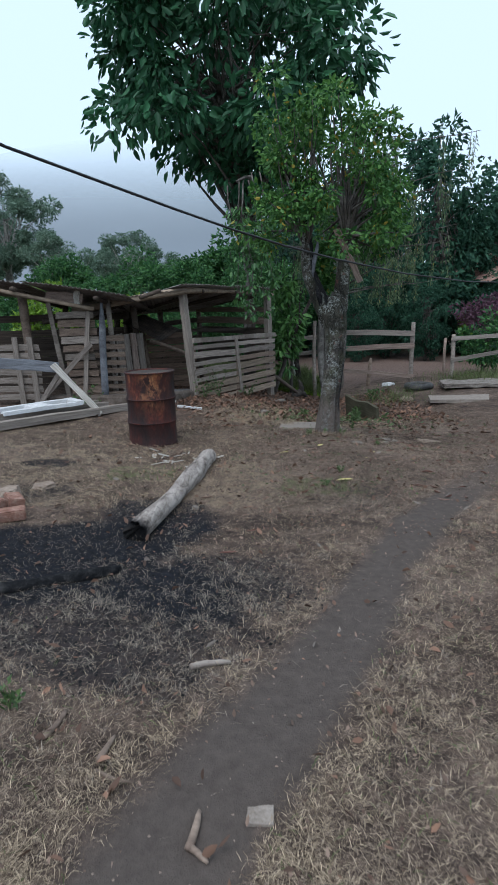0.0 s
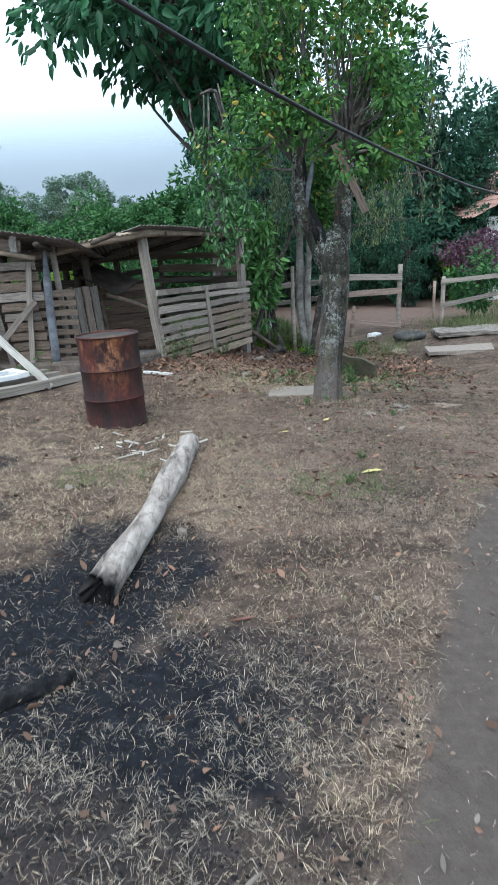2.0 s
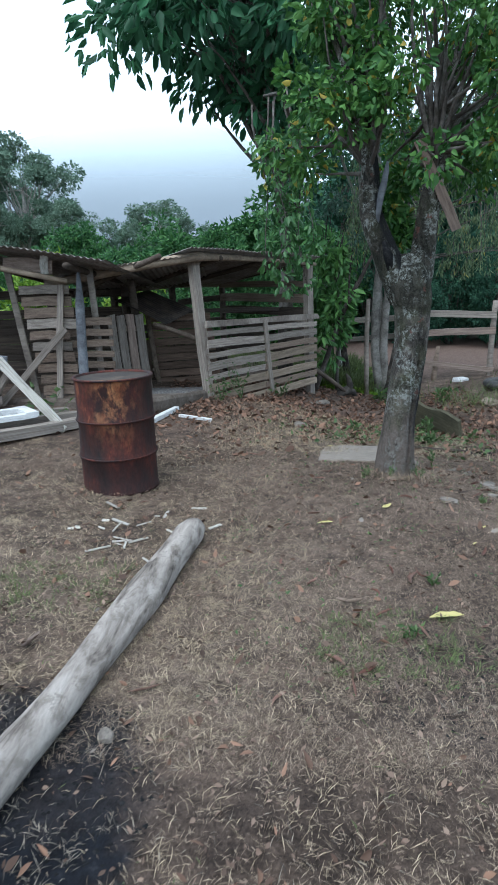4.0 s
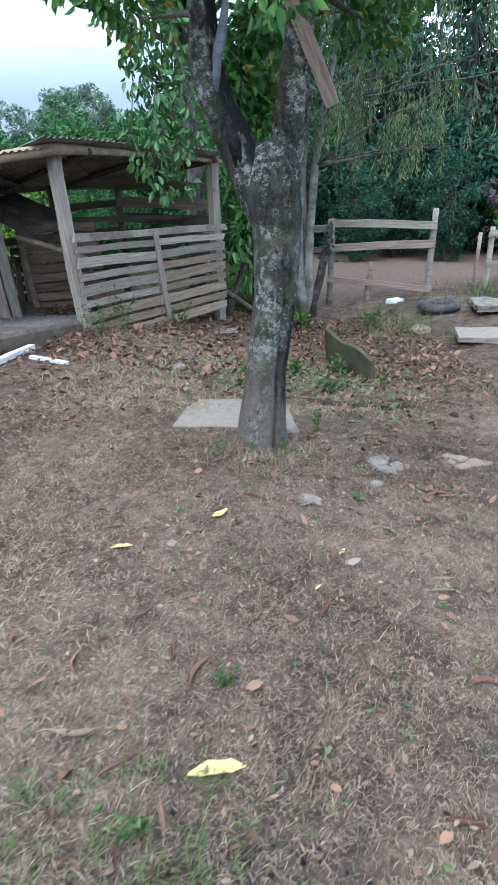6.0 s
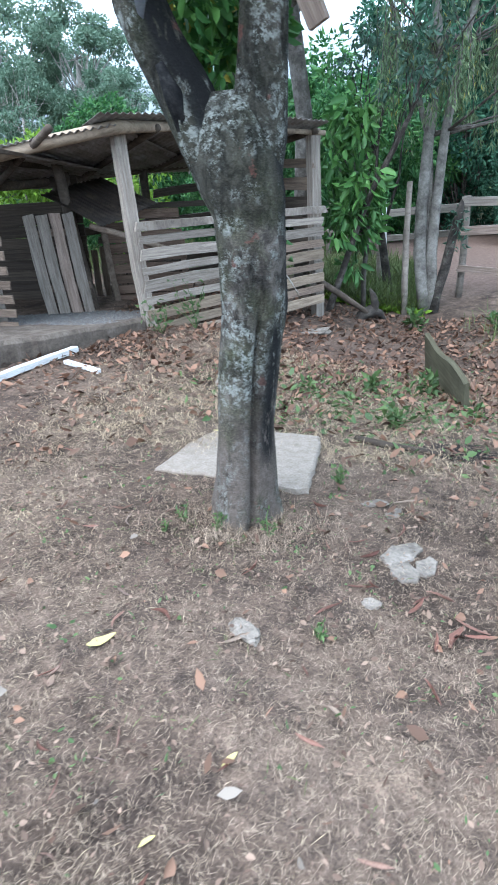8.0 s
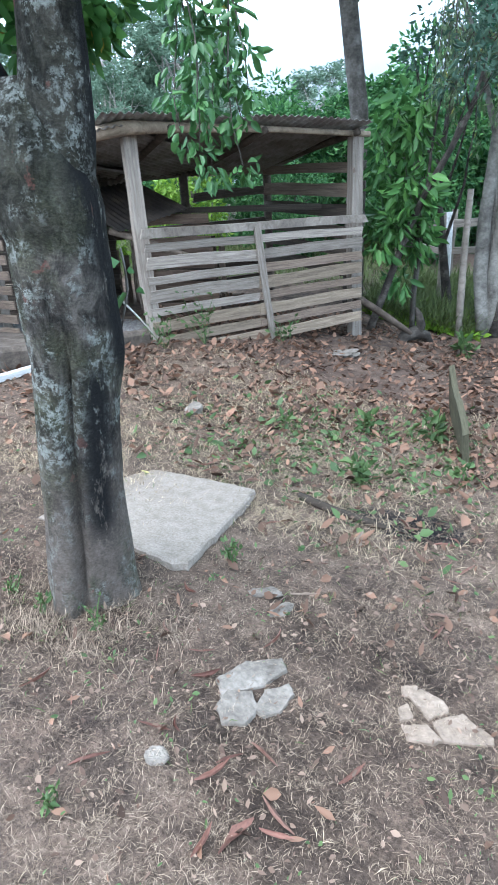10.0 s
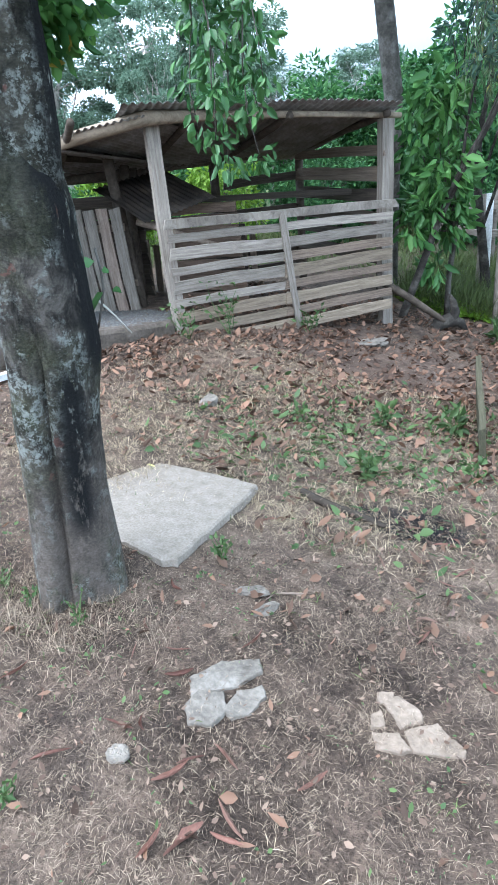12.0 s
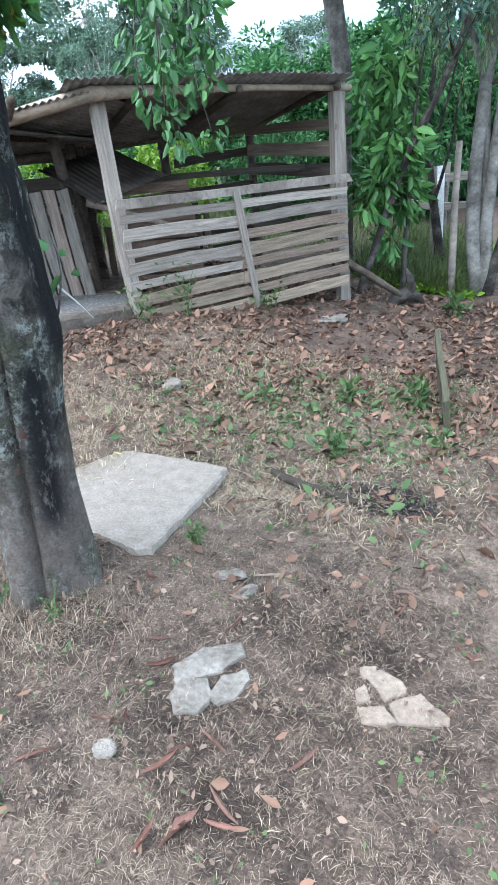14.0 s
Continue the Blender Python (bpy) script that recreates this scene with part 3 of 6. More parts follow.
    for k, (u0, u1, lift) in enumerate(((-0.12, 0.5, 0.03), (0.45, 1.04, 0.04))):
        mesh_part("roof_sheet", tin_sheet(shed_point(u0, -0.13, 1.735 - 0.09 * max(u0, 0) + lift), shed_point(u1, -0.13, 1.735 - 0.09 * max(u1, 0) + lift), BACK * 2.5 + Vector((0, 0, -0.45))), pen, "", Matrix())
    return pen


DARK_TIN = rocky("dark_rusty_tin", (0.015, 0.012, 0.01), (0.04, 0.03, 0.025), (0.09, 0.065, 0.05), 4, 0.7, 0.2, 0.003)


def tin_sheet(p0, p1, run, wave=0.076, amp=0.011, thick=0.0025, material=TIN):
    """Corrugated sheet from p0 to p1 along its low edge, ridges along run."""
    p0, p1, run = Vector(p0), Vector(p1), Vector(run)
    L = (p1 - p0).length
    n = max(int(L / wave) * 6, 12)
    up = (p1 - p0).cross(run).normalized()
    up = up if up.z > 0 else -up
    vs, fs = [], []
    m = 5
    for j in range(m):
        for i in range(n + 1):
            t = i / n
            q = p0.lerp(p1, t) + run * (j / (m - 1)) + up * (amp * math.sin(2 * math.pi * t * L / wave) + 0.012 * math.sin(4 * t + j))
            vs += [q, q - up * thick]
    for j in range(m - 1):
        for i in range(n):
            a = 2 * (j * (n + 1) + i)
            b = a + 2 * (n + 1)
            fs += [(a, a + 2, b + 2, b), (a + 1, b + 1, b + 3, a + 3)]
    for i in range(n):
        a, b = 2 * i, 2 * ((m - 1) * (n + 1) + i)
        fs += [(a, a + 1, a + 3, a + 2), (b, b + 2, b + 3, b + 1)]
    return mesh_of("tin", vs, fs, material, True)


slatted_pen()


def lean_to():
    """The older shed beside the pen, with its low tin roof."""
    shed = thing("lean_to_shed", "ramshackle open timber shed with a low tin roof", "shed", (-2.7, 10.4, ground_z(-2.7, 10.4)))
    F = (0.1, -1, 0)
    r = random.Random(11)
    # plank door leaning in its frame
    door = carrier_board(shed, (-2.98, 10.38, -0.2), (-3.22, 10.38, 1.62), 0.08, 0.03, GREY_WOOD, F, "plank_door")
    for i in range(11):
        z = -0.1 + i * 0.14
        x0 = -2.93 - 0.2 * (z / 1.5)
        w = 0.62 if z > 0.85 else 0.5
        board(door, (x0, 10.42, z), (x0 + w, 10.46, z - 0.01), 0.125 * r.uniform(0.85, 1.05), 0.02, BROWN_WOOD if r.random() > 0.4 else GREY_WOOD, F, "door_board")
    board(door, (-2.72, 10.36, -0.15), (-2.55, 10.36, 1.35), 0.08, 0.03, GREY_WOOD, F, "door_stile")
    board(shed, (-3.2, 10.3, 1.62), (-2.6, 10.3, 1.56), 0.16, 0.03, RED_WOOD, F, "head_board")
    board(shed, (-2.7, 10.28, 1.48), (-2.68, 10.28, 1.72), 0.1, 0.03, PALE_WOOD, F, "block")
    # slatted fence to its side
    for i in range(8):
        z = -0.08 + i * 0.138
        board(shed, (-2.62, 10.55, z), (-2.02, 10.62, z - 0.01), 0.095 * r.uniform(0.85, 1.1), 0.02, BROWN_WOOD, F, "slat")
    # leaning diagonal
    board(shed, (-3.5, 10.2, -0.18), (-2.52, 10.3, 0.82), 0.085, 0.03, GREY_WOOD, F, "brace")
    # posts
    tube("dark_post", bent((-2.36, 10.3, -0.3), (-2.3, 10.34, 1.56), 5, 0.008, 1), [0.062, 0.062, 0.06, 0.058, 0.012], BLUE_WOOD, shed, 8, 0.05, 2)
    tube("post", bent((-2.25, 10.7, -0.2), (-2.28, 10.7, 1.55), 5, 0.01, 2), [0.045] * 5, GREY_WOOD, shed, 8, 0.05, 3)
    tube("post", bent((-3.62, 10.5, -0.2), (-3.66, 10.5, 1.7), 5, 0.01, 5), [0.08] * 5, BROWN_WOOD, shed, 8, 0.05, 5)
    tube("post", bent((-4.6, 10.4, -0.2), (-4.62, 10.4, 1.8), 5, 0.01, 6), [0.08] * 5, BROWN_WOOD, shed, 8, 0.05, 6)
    # front pole under the eaves
    tube("eaves_pole", bent((-4.3, 9.9, 1.84), (-2.4, 10.2, 1.38), 7, 0.015, 3), [0.034] * 7, TAN_WOOD, shed, 8, 0.06, 7)
    # slatted panel at the end
    for i in range(7):
        z = 0.02 + i * 0.135
        board(shed, (-4.3, 9.95, z), (-3.3, 10.0, z - 0.03), 0.1 * r.uniform(0.9, 1.05), 0.02, GREY_WOOD, F, "slat")
    for x in (-3.38, -3.62):
        board(shed, (x, 9.92, -0.12), (x - 0.04, 9.92, 0.98), 0.09, 0.03, GREY_WOOD, F, "batten")
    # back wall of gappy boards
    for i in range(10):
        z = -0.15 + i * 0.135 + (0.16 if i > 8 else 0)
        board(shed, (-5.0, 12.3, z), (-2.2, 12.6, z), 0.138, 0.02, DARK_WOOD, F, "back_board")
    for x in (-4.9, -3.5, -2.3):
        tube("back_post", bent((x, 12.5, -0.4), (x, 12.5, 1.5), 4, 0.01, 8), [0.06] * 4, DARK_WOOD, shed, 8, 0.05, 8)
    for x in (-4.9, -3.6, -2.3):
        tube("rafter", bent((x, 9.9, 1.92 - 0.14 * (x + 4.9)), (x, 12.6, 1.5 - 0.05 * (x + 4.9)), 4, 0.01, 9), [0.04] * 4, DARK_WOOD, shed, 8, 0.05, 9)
    for k, (x0, x1) in enumerate(((-5.1, -3.4), (-3.45, -1.85))):
        mesh_part("roof_sheet", tin_sheet((x0, 9.85, 2.06 - 0.15 * (x0 + 5.0) + 0.02 * k), (x1, 9.95, 2.06 - 0.15 * (x1 + 5.0) + 0.02 * k), (0.1, 2.9, -0.35)), shed, "", Matrix())
    return shed


lean_to()


def picket_gate():
    g = thing("picket_gate", "leaning picket gate of grey and brown boards", "gate", (-2.2, 11.6, ground_z(-2.2, 11.6)))
    for i in range(4):
        x, y = -2.3 + 0.118 * i, 11.56 + 0.075 * i
        board(g, (x + 0.08, y + 0.03, -0.3), (x, y, 0.91 - 0.01 * (i % 2)), 0.125, 0.022, (GREY_WOOD, GREY_WOOD, RED_WOOD, GREY_WOOD)[i], (0.53, -0.85, 0), "picket")
    board(g, (-2.28, 11.62, 0.1), (-1.85, 11.9, 0.1), 0.08, 0.03, BROWN_WOOD, (0.53, -0.85, 0), "rail")
    board(g, (-2.33, 11.6, 0.7), (-1.9, 11.87, 0.7), 0.08, 0.03, BROWN_WOOD, (0.53, -0.85, 0), "rail")
    return g


picket_gate()


def block(name, label, category, corners, h, material, seed=0, sub=5, bump=0.012):
    """A slab with uneven, rounded top over four ground corners."""
    bm = bmesh.new()
    c = [Vector(p) for p in corners]
    base = sum((p for p in c), Vector()) / 4
    lo = [bm.verts.new(p - base) for p in c]
    hi = [bm.verts.new(p - base + Vector((0, 0, h))) for p in c]
    bm.faces.new(lo[::-1])
    bm.faces.new(hi)
    for i in range(4):
        j = (i + 1) % 4
        bm.faces.new((lo[i], lo[j], hi[j], hi[i]))
    bmesh.ops.bevel(bm, geom=bm.edges[:], offset=min(0.005, h * 0.15), segments=1, affect="EDGES")
    bmesh.ops.subdivide_edges(bm, edges=[e for e in bm.edges if e.calc_length() > 0.05], cuts=sub, use_grid_fill=True)
    for v in bm.verts:
        v.co += Vector(noise.noise_vector(v.co * 7 + Vector((seed, 0, 0)))) * bump * 0.5 + Vector(noise.noise_vector(v.co * 30 + Vector((0, seed, 0)))) * bump * 0.5
    me = bpy.data.meshes.new(name)
    bm.to_mesh(me)
    bm.free()
    me.materials.append(material)
    ob = new(name, me)
    ob.matrix_basis = pose(*base)
    return tagged(ob, label, category)


def rock(name, label, at, size, material, seed, group="", turn=0):
    bm = bmesh.new()
    bmesh.ops.create_icosphere(bm, subdivisions=4, radius=0.5)
    for v in bm.verts:
        p = v.co.copy()
        v.co *= 1 + 0.35 * noise.noise(p * 2.2 + Vector((seed * 3.1, 0, 0))) + 0.12 * noise.noise(p * 7 + Vector((0, seed, 0)))
        h = 0.26 + 0.06 * noise.noise(p * 3 + Vector((seed, seed, 0)))
        v.co = Vector((v.co.x * size[0], v.co.y * size[1], min(v.co.z, h) * size[2]))
        v.co += Vector(noise.noise_vector(p * 9 + Vector((seed, 0, 0)))) * 0.035 * size[0]
    me = bpy.data.meshes.new(name)
    bm.to_mesh(me)
    bm.free()
    me.materials.append(material)
    ob = new(name, me)
    ob.matrix_basis = pose(at[0], at[1], ground_z(at[0], at[1]) + size[2] * 0.12, 0, 0, turn)
    return tagged(ob, label, "stone", group)


# ---- the rusty drum ----
def drum():
    d = thing("oil_drum", "rusty reddish-brown steel oil drum standing in the yard", "drum", (-1.15, 7.4, ground_z(-1.15, 7.4) - 0.01))
    R, H = 0.295, 0.9
    prof = [(R - 0.004, 0), (R + 0.006, 0.004), (R + 0.006, 0.02), (R, 0.03)]
    for zc in (0.29, 0.575):
        prof += [(R, zc - 0.035), (R + 0.006, zc - 0.018), (R + 0.011, zc), (R + 0.006, zc + 0.018), (R, zc + 0.035)]
    prof += [(R, H - 0.03), (R + 0.004, H - 0.02), (R + 0.009, H - 0.008), (R + 0.006, H), (R - 0.006, H), (R - 0.01, H - 0.02), (R - 0.012, 0.03)]
    n = 48
    vs, fs = [], []
    for i, (q, z) in enumerate(prof):
        for s in range(n):
            t = 2 * math.pi * s / n
            dent = 1 - 0.012 * max(0, math.sin(3 * t + 7 * z)) - 0.02 * math.exp(-((t - 4.4) / 0.35) ** 2 - ((z - 0.45) / 0.12) ** 2)
            vs.append((q * dent * math.cos(t), q * dent * math.sin(t), z))
        if i:
            o = n * (i - 1)
            for s in range(n):
                fs.append((o + s, o + (s + 1) % n, o + n + (s + 1) % n, o + n + s))
    shell = mesh_of("shell", vs, fs, RUST, True)
    facing = [max(0.0, v.co.xy.normalized().dot(Vector((0.22, -0.975)))) for v in shell.vertices]
    shell.attributes.new("flaked", "FLOAT", "POINT").data.foreach_set("value", [float(min(1, f ** 8 * 1.1 * step(0.4, 0.75, v.co.z))) for f, v in zip(facing, shell.vertices)])
    body = mesh_part("shell", shell, d)
    lid = [((R - 0.004) * math.cos(2 * math.pi * s_ / n), (R - 0.004) * math.sin(2 * math.pi * s_ / n), z) for z in (H - 0.026, H - 0.016) for s_ in range(n)]
    mesh_part("lid", mesh_of("lid", lid, [tuple(range(n - 1, -1, -1)), tuple(range(n, 2 * n))] + [(s_, (s_ + 1) % n, n + (s_ + 1) % n, n + s_) for s_ in range(n)], DARK_TIN), d, "dark rusty drum lid")
    vs = [((R - 0.011) * math.cos(2 * math.pi * s / n), (R - 0.011) * math.sin(2 * math.pi * s / n), z) for z in (0.025, 0.04) for s in range(n)]
    fs = [tuple(range(n - 1, -1, -1)), tuple(range(n, 2 * n))] + [(s, (s + 1) % n, n + (s + 1) % n, n + s) for s in range(n)]
    for zc, nm in ((0.29, "hoop"), (0.575, "hoop"), (H - 0.008, "rim")):
        ring_v, ring_f = [], []
        for s in range(n):
            t = 2 * math.pi * s / n
            for j in range(6):
                k = 2 * math.pi * j / 6
                q = R + 0.008 + 0.006 * math.cos(k)
                ring_v.append((q * math.cos(t), q * math.sin(t), zc + 0.008 * math.sin(k)))
                ring_f.append((s * 6 + j, ((s + 1) % n) * 6 + j, ((s + 1) % n) * 6 + (j + 1) % 6, s * 6 + (j + 1) % 6))
        mesh_part(nm, mesh_of(nm, ring_v, ring_f, RUST, True), body)
    mesh_part("bottom", mesh_of("bottom", vs, fs, RUST), d)
    return d


drum()


# ---- logs ----
def log():
    p0, p1 = Vector((-0.775, 3.68, -0.015)), Vector((-0.38, 6.24, ground_z(-0.38, 6.24) + 0.075))
    d = (p1 - p0).normalized()
    side = Vector((d.y, -d.x, 0)).normalized()
    up = side.cross(d)
    up = up if up.z > 0 else -up
    n, m = 60, 36
    vs, fs, blackening = [], [], []
    for j in range(n):
        t = j / (n - 1)
        c = p0.lerp(p1, t) + side * 0.035 * math.sin(3.2 * t + 0.4)
        q = 0.068 + 0.022 * t + 0.008 * math.sin(11 * t + 1) - 0.02 * step(0.95, 1.0, t)
        for i in range(m):
            a = 2 * math.pi * i / m
            w = Vector((math.cos(a), math.sin(a), t * 9))
            k = 1 + 0.12 * noise.noise(Vector((w.x * 1.2, w.y * 1.2, w.z * 0.5))) + 0.06 * noise.noise(Vector((w.x * 5, w.y * 5, w.z * 0.8)))
            k *= 1 - 0.4 * math.exp(-((a - 1.9 - 0.2 * math.sin(5 * t)) / 0.14) ** 2) * (1 - step(0.1, 0.35, t))
            back = (0.1 * math.exp(-((a - 2.2) / 0.5) ** 2) + 0.06 * noise.noise(Vector((math.cos(a) * 2, math.sin(a) * 2, 3)))) * (1 - t * 6) if t < 1 / 6 else 0
            e = c + d * back + (side * math.cos(a) * 1.05 + up * math.sin(a) * 0.92) * q * k
            vs.append(e)
            # charred near end; the underside is darker too, fading towards the far end
            blackening.append(max(0.0, 1 - t * 26 - 0.5 * noise.noise(w * 2)) + max(0.0, (-math.sin(a) - 0.55) * 1.2) * (1 - step(0.3, 0.7, t)))
        if j:
            o = m * (j - 1)
            for i in range(m):
                fs.append((o + i, o + (i + 1) % m, o + m + (i + 1) % m, o + m + i))
    for j, pull in ((0, 0.22), (n - 1, -0.01)):
        ring_ = list(range(j * m, j * m + m))
        vs.append(sum((vs[i] for i in ring_), Vector()) / m + d * pull)
        blackening.append(1.0 if j == 0 else 0.0)
        fs += [(ring_[(i + 1) % m], ring_[i], len(vs) - 1) if j == 0 else (ring_[i], ring_[(i + 1) % m], len(vs) - 1) for i in range(m)]
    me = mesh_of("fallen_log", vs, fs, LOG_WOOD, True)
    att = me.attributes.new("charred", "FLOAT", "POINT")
    att.data.foreach_set("value", np.clip(blackening, 0, 1).astype(np.float32))
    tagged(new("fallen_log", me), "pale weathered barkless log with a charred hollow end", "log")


def log_wood():
    m, nt, b = nodes_of("weathered_log", 0.9, 0.15)
    v = coords(nt, "Object", (9, 2.0, 9))
    g = noise_tex(nt, v, 1.5, 9, 0.7, 0.5)
    col = ramp(nt, g, [(0.32, (0.045, 0.038, 0.034)), (0.4, (0.14, 0.117, 0.102)), (0.5, (0.26, 0.225, 0.2)), (0.68, (0.4, 0.355, 0.32))])
    v2 = coords(nt, "Object", (1, 1, 1))
    col = mixed(nt, ramp(nt, noise_tex(nt, v2, 11, 8, 0.75), [(0.54, (0, 0, 0)), (0.6, (0.6, 0.6, 0.6))]), col, (0.15, 0.127, 0.11))
    # blackens the charred end and the underside
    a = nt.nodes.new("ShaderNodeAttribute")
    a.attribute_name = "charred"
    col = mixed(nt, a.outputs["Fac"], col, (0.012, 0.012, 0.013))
    nt.links.new(col, b.inputs["Base Color"])
    bumped(nt, b, g, 0.9, 0.02)
    return m


LOG_WOOD = log_wood()
log()
c = tube("charred_log", bent((-1.6, 2.76, ground_z(-1.6, 2.76) + 0.02), (-0.77, 3.21, ground_z(-0.77, 3.21) + 0.03), 9, 0.02, 31), [0.034, 0.036, 0.038, 0.037, 0.036, 0.035, 0.034, 0.03, 0.018], CHAR, None, 14, 0.14, 31)
tagged(c, "burnt black log lying in the ash", "log")


# ---- the forked yard tree ----
def yard_tree():
    t = thing("forked_tree", "old forked tree with lichen-covered grey bark and light leaves", "tree", (1.08, 7.7, ground_z(1.08, 7.7)))
    b = ground_z(1.08, 7.7)
    # height, centre, half width across and half depth
    path = [(-0.15, 1.07, 7.69, 0.185), (0.0, 1.08, 7.7, 0.162), (0.1, 1.085, 7.7, 0.15), (0.2, 1.093, 7.705, 0.141), (0.45, 1.11, 7.71, 0.12), (0.73, 1.14, 7.715, 0.124), (0.96, 1.172, 7.72, 0.122), (1.18, 1.182, 7.72, 0.128), (1.32, 1.18, 7.72, 0.133), (1.4, 1.165, 7.715, 0.158), (1.5, 1.145, 7.71, 0.17), (1.6, 1.135, 7.71, 0.155), (1.68, 1.13, 7.71, 0.12), (1.74, 1.13, 7.71, 0.06)]
    zs, xs, ys, rs = zip(*path)
    n, m = 72, 56
    vs, fs = [], []
    for j in range(n):
        z = zs[0] + (zs[-1] - zs[0]) * j / (n - 1)
        cx, cy, q = np.interp(z, zs, xs), np.interp(z, zs, ys), np.interp(z, zs, rs)
        seam = 1 - step(0.85, 1.15, z)
        for i in range(m):
            a = 2 * math.pi * i / m
            p = Vector((math.cos(a), math.sin(a), 0))
            notch = math.exp(-(((a - 5.22 - 0.1 * math.sin(3 * z)) / 0.09) ** 2))
            deep = 1 + 0.32 * (1 - step(1.2, 1.5, z)) * (0.55 + 0.45 * step(0.0, 0.5, z))
            knot = 2.0 * math.exp(-((a - 0.55) / 0.35) ** 2 - ((z - 0.95) / 0.13) ** 2) + math.exp(-((a - 5.5) / 0.3) ** 2 - ((z - 1.12) / 0.1) ** 2) + 0.7 * math.exp(-((a - 4.6) / 0.25) ** 2 - ((z - 0.98) / 0.06) ** 2)
            k = 1 - 0.34 * notch * seam + 0.1 * knot + 0.05 * math.sin(3 * a + 2 * z) + 0.06 * noise.noise(Vector((p.x * 3, p.y * 3, z * 2.2))) + 0.035 * noise.noise(Vector((p.x * 11, p.y * 11, z * 5)))
            if z < 0.12:
                k += 0.18 * (0.12 - z) / 0.27 * math.sin(4 * a + 1)
            vs.append((cx + p.x * q * k, cy + p.y * q * k * deep, b + z))
        if j:
            o = m * (j - 1)
            for i in range(m):
                fs.append((o + i, o + (i + 1) % m, o + m + (i + 1) % m, o + m + i))
    fs.append(tuple(range(m * (n - 1), m * n)))
    me = mesh_of("trunk", vs, fs, LICHEN_BARK, True)
    # old burn scars down one flank
    scar = []
    for j in range(n):
        z = zs[0] + (zs[-1] - zs[0]) * j / (n - 1)
        for i in range(m):
            a = 2 * math.pi * i / m
            a = a - 2 * math.pi if a > math.pi else a
            low = math.exp(-((a + 0.35) / 0.4) ** 2) * step(0.2, 0.4, z) * (1 - step(0.85, 1.0, z))
            high = math.exp(-((a - 0.3 + 0.2 * math.sin(5 * z)) / 0.45) ** 2) * step(0.8, 1.0, z)
            scar.append(float(min(1, 1.7 * max(0.7 * low, high))))
    me.attributes.new("scorch", "FLOAT", "POINT").data.foreach_set("value", scar)
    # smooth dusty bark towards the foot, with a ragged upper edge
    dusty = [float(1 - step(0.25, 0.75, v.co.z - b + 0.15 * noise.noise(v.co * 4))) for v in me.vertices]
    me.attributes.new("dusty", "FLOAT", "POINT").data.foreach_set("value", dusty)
    # bark goes near-black towards the fork, with a ragged lower edge
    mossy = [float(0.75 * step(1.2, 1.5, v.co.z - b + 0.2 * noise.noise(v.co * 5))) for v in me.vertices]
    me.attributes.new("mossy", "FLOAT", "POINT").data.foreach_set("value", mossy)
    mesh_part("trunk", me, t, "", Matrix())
    left = tube("limb", [(1.12, 7.71, b + 1.4), (1.03, 7.7, b + 1.6), (0.955, 7.69, b + 1.77), (0.89, 7.67, b + 1.9), (0.845, 7.66, b + 2.02), (0.825, 7.64, b + 2.16), (0.83, 7.63, b + 2.3), (0.8, 7.6, b + 2.55), (0.7, 7.58, b + 2.85), (0.55, 7.6, b + 3.2)],
         [0.12, 0.115, 0.102, 0.096, 0.09, 0.082, 0.07, 0.052, 0.035, 0.018], LICHEN_BARK, t, 24, 0.07, 42)
    right = tube("limb", [(1.19, 7.71, b + 1.35), (1.235, 7.715, b + 1.6), (1.258, 7.72, b + 1.8), (1.275, 7.72, b + 2.0), (1.3, 7.72, b + 2.2), (1.36, 7.73, b + 2.6), (1.45, 7.75, b + 3.1)],
         [0.1, 0.1, 0.088, 0.077, 0.07, 0.055, 0.025], LICHEN_BARK, t, 24, 0.06, 43)
    # the pale dead spar that rises from the fork
    spar = tube("dead_spar", [(0.86, 7.6, b + 1.95), (0.885, 7.59, b + 2.1), (0.92, 7.6, b + 2.22), (0.94, 7.6, b + 2.32), (0.945, 7.6, b + 2.38)], [0.032, 0.03, 0.026, 0.02, 0.008], BLUE_WOOD, t, 10, 0.14, 44, "bare silver-grey split spar")
    mesh_part("hollow", mesh_of("hollow", *tube_data([(0.985, 7.6, b + 1.62), (0.965, 7.59, b + 1.73), (0.93, 7.575, b + 1.83)], [0.02, 0.032, 0.014], 12, 0.2, 45), CHAR, True), t, "burnt black hollow below the fork", Matrix())
    for limb, way in ((left, Vector((0.8, -0.45, 0.4))), (right, Vector((0.75, 0.6, 0)))):
        burn = [min(1.0, max(0.0, (v.normal.dot(way) - 0.55) * 4)) for v in limb.data.vertices]
        limb.data.attributes.new("scorch", "FLOAT", "POINT").data.foreach_set("value", burn)
        # limbs darkest at the fork, easing off higher up
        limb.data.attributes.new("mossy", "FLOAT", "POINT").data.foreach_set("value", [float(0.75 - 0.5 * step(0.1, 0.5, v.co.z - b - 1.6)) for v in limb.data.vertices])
    r = random.Random(44)
    clumps = []
    tips = []
    for i in range(78):
        z = b + r.uniform(2.3, 3.9)
        k = 1.0 - abs((z - b - 3.0) / 1.9) ** 2
        a = r.uniform(0, 6.283)
        q = (0.32 + 0.66 * k) * math.sqrt(r.uniform(0.15, 1))
        c = (1.16 + q * math.cos(a), 7.9 + q * math.sin(a) * 1.0, z)
        tips.append(c)
        clumps.append((*c, r.uniform(0.14, 0.26)))
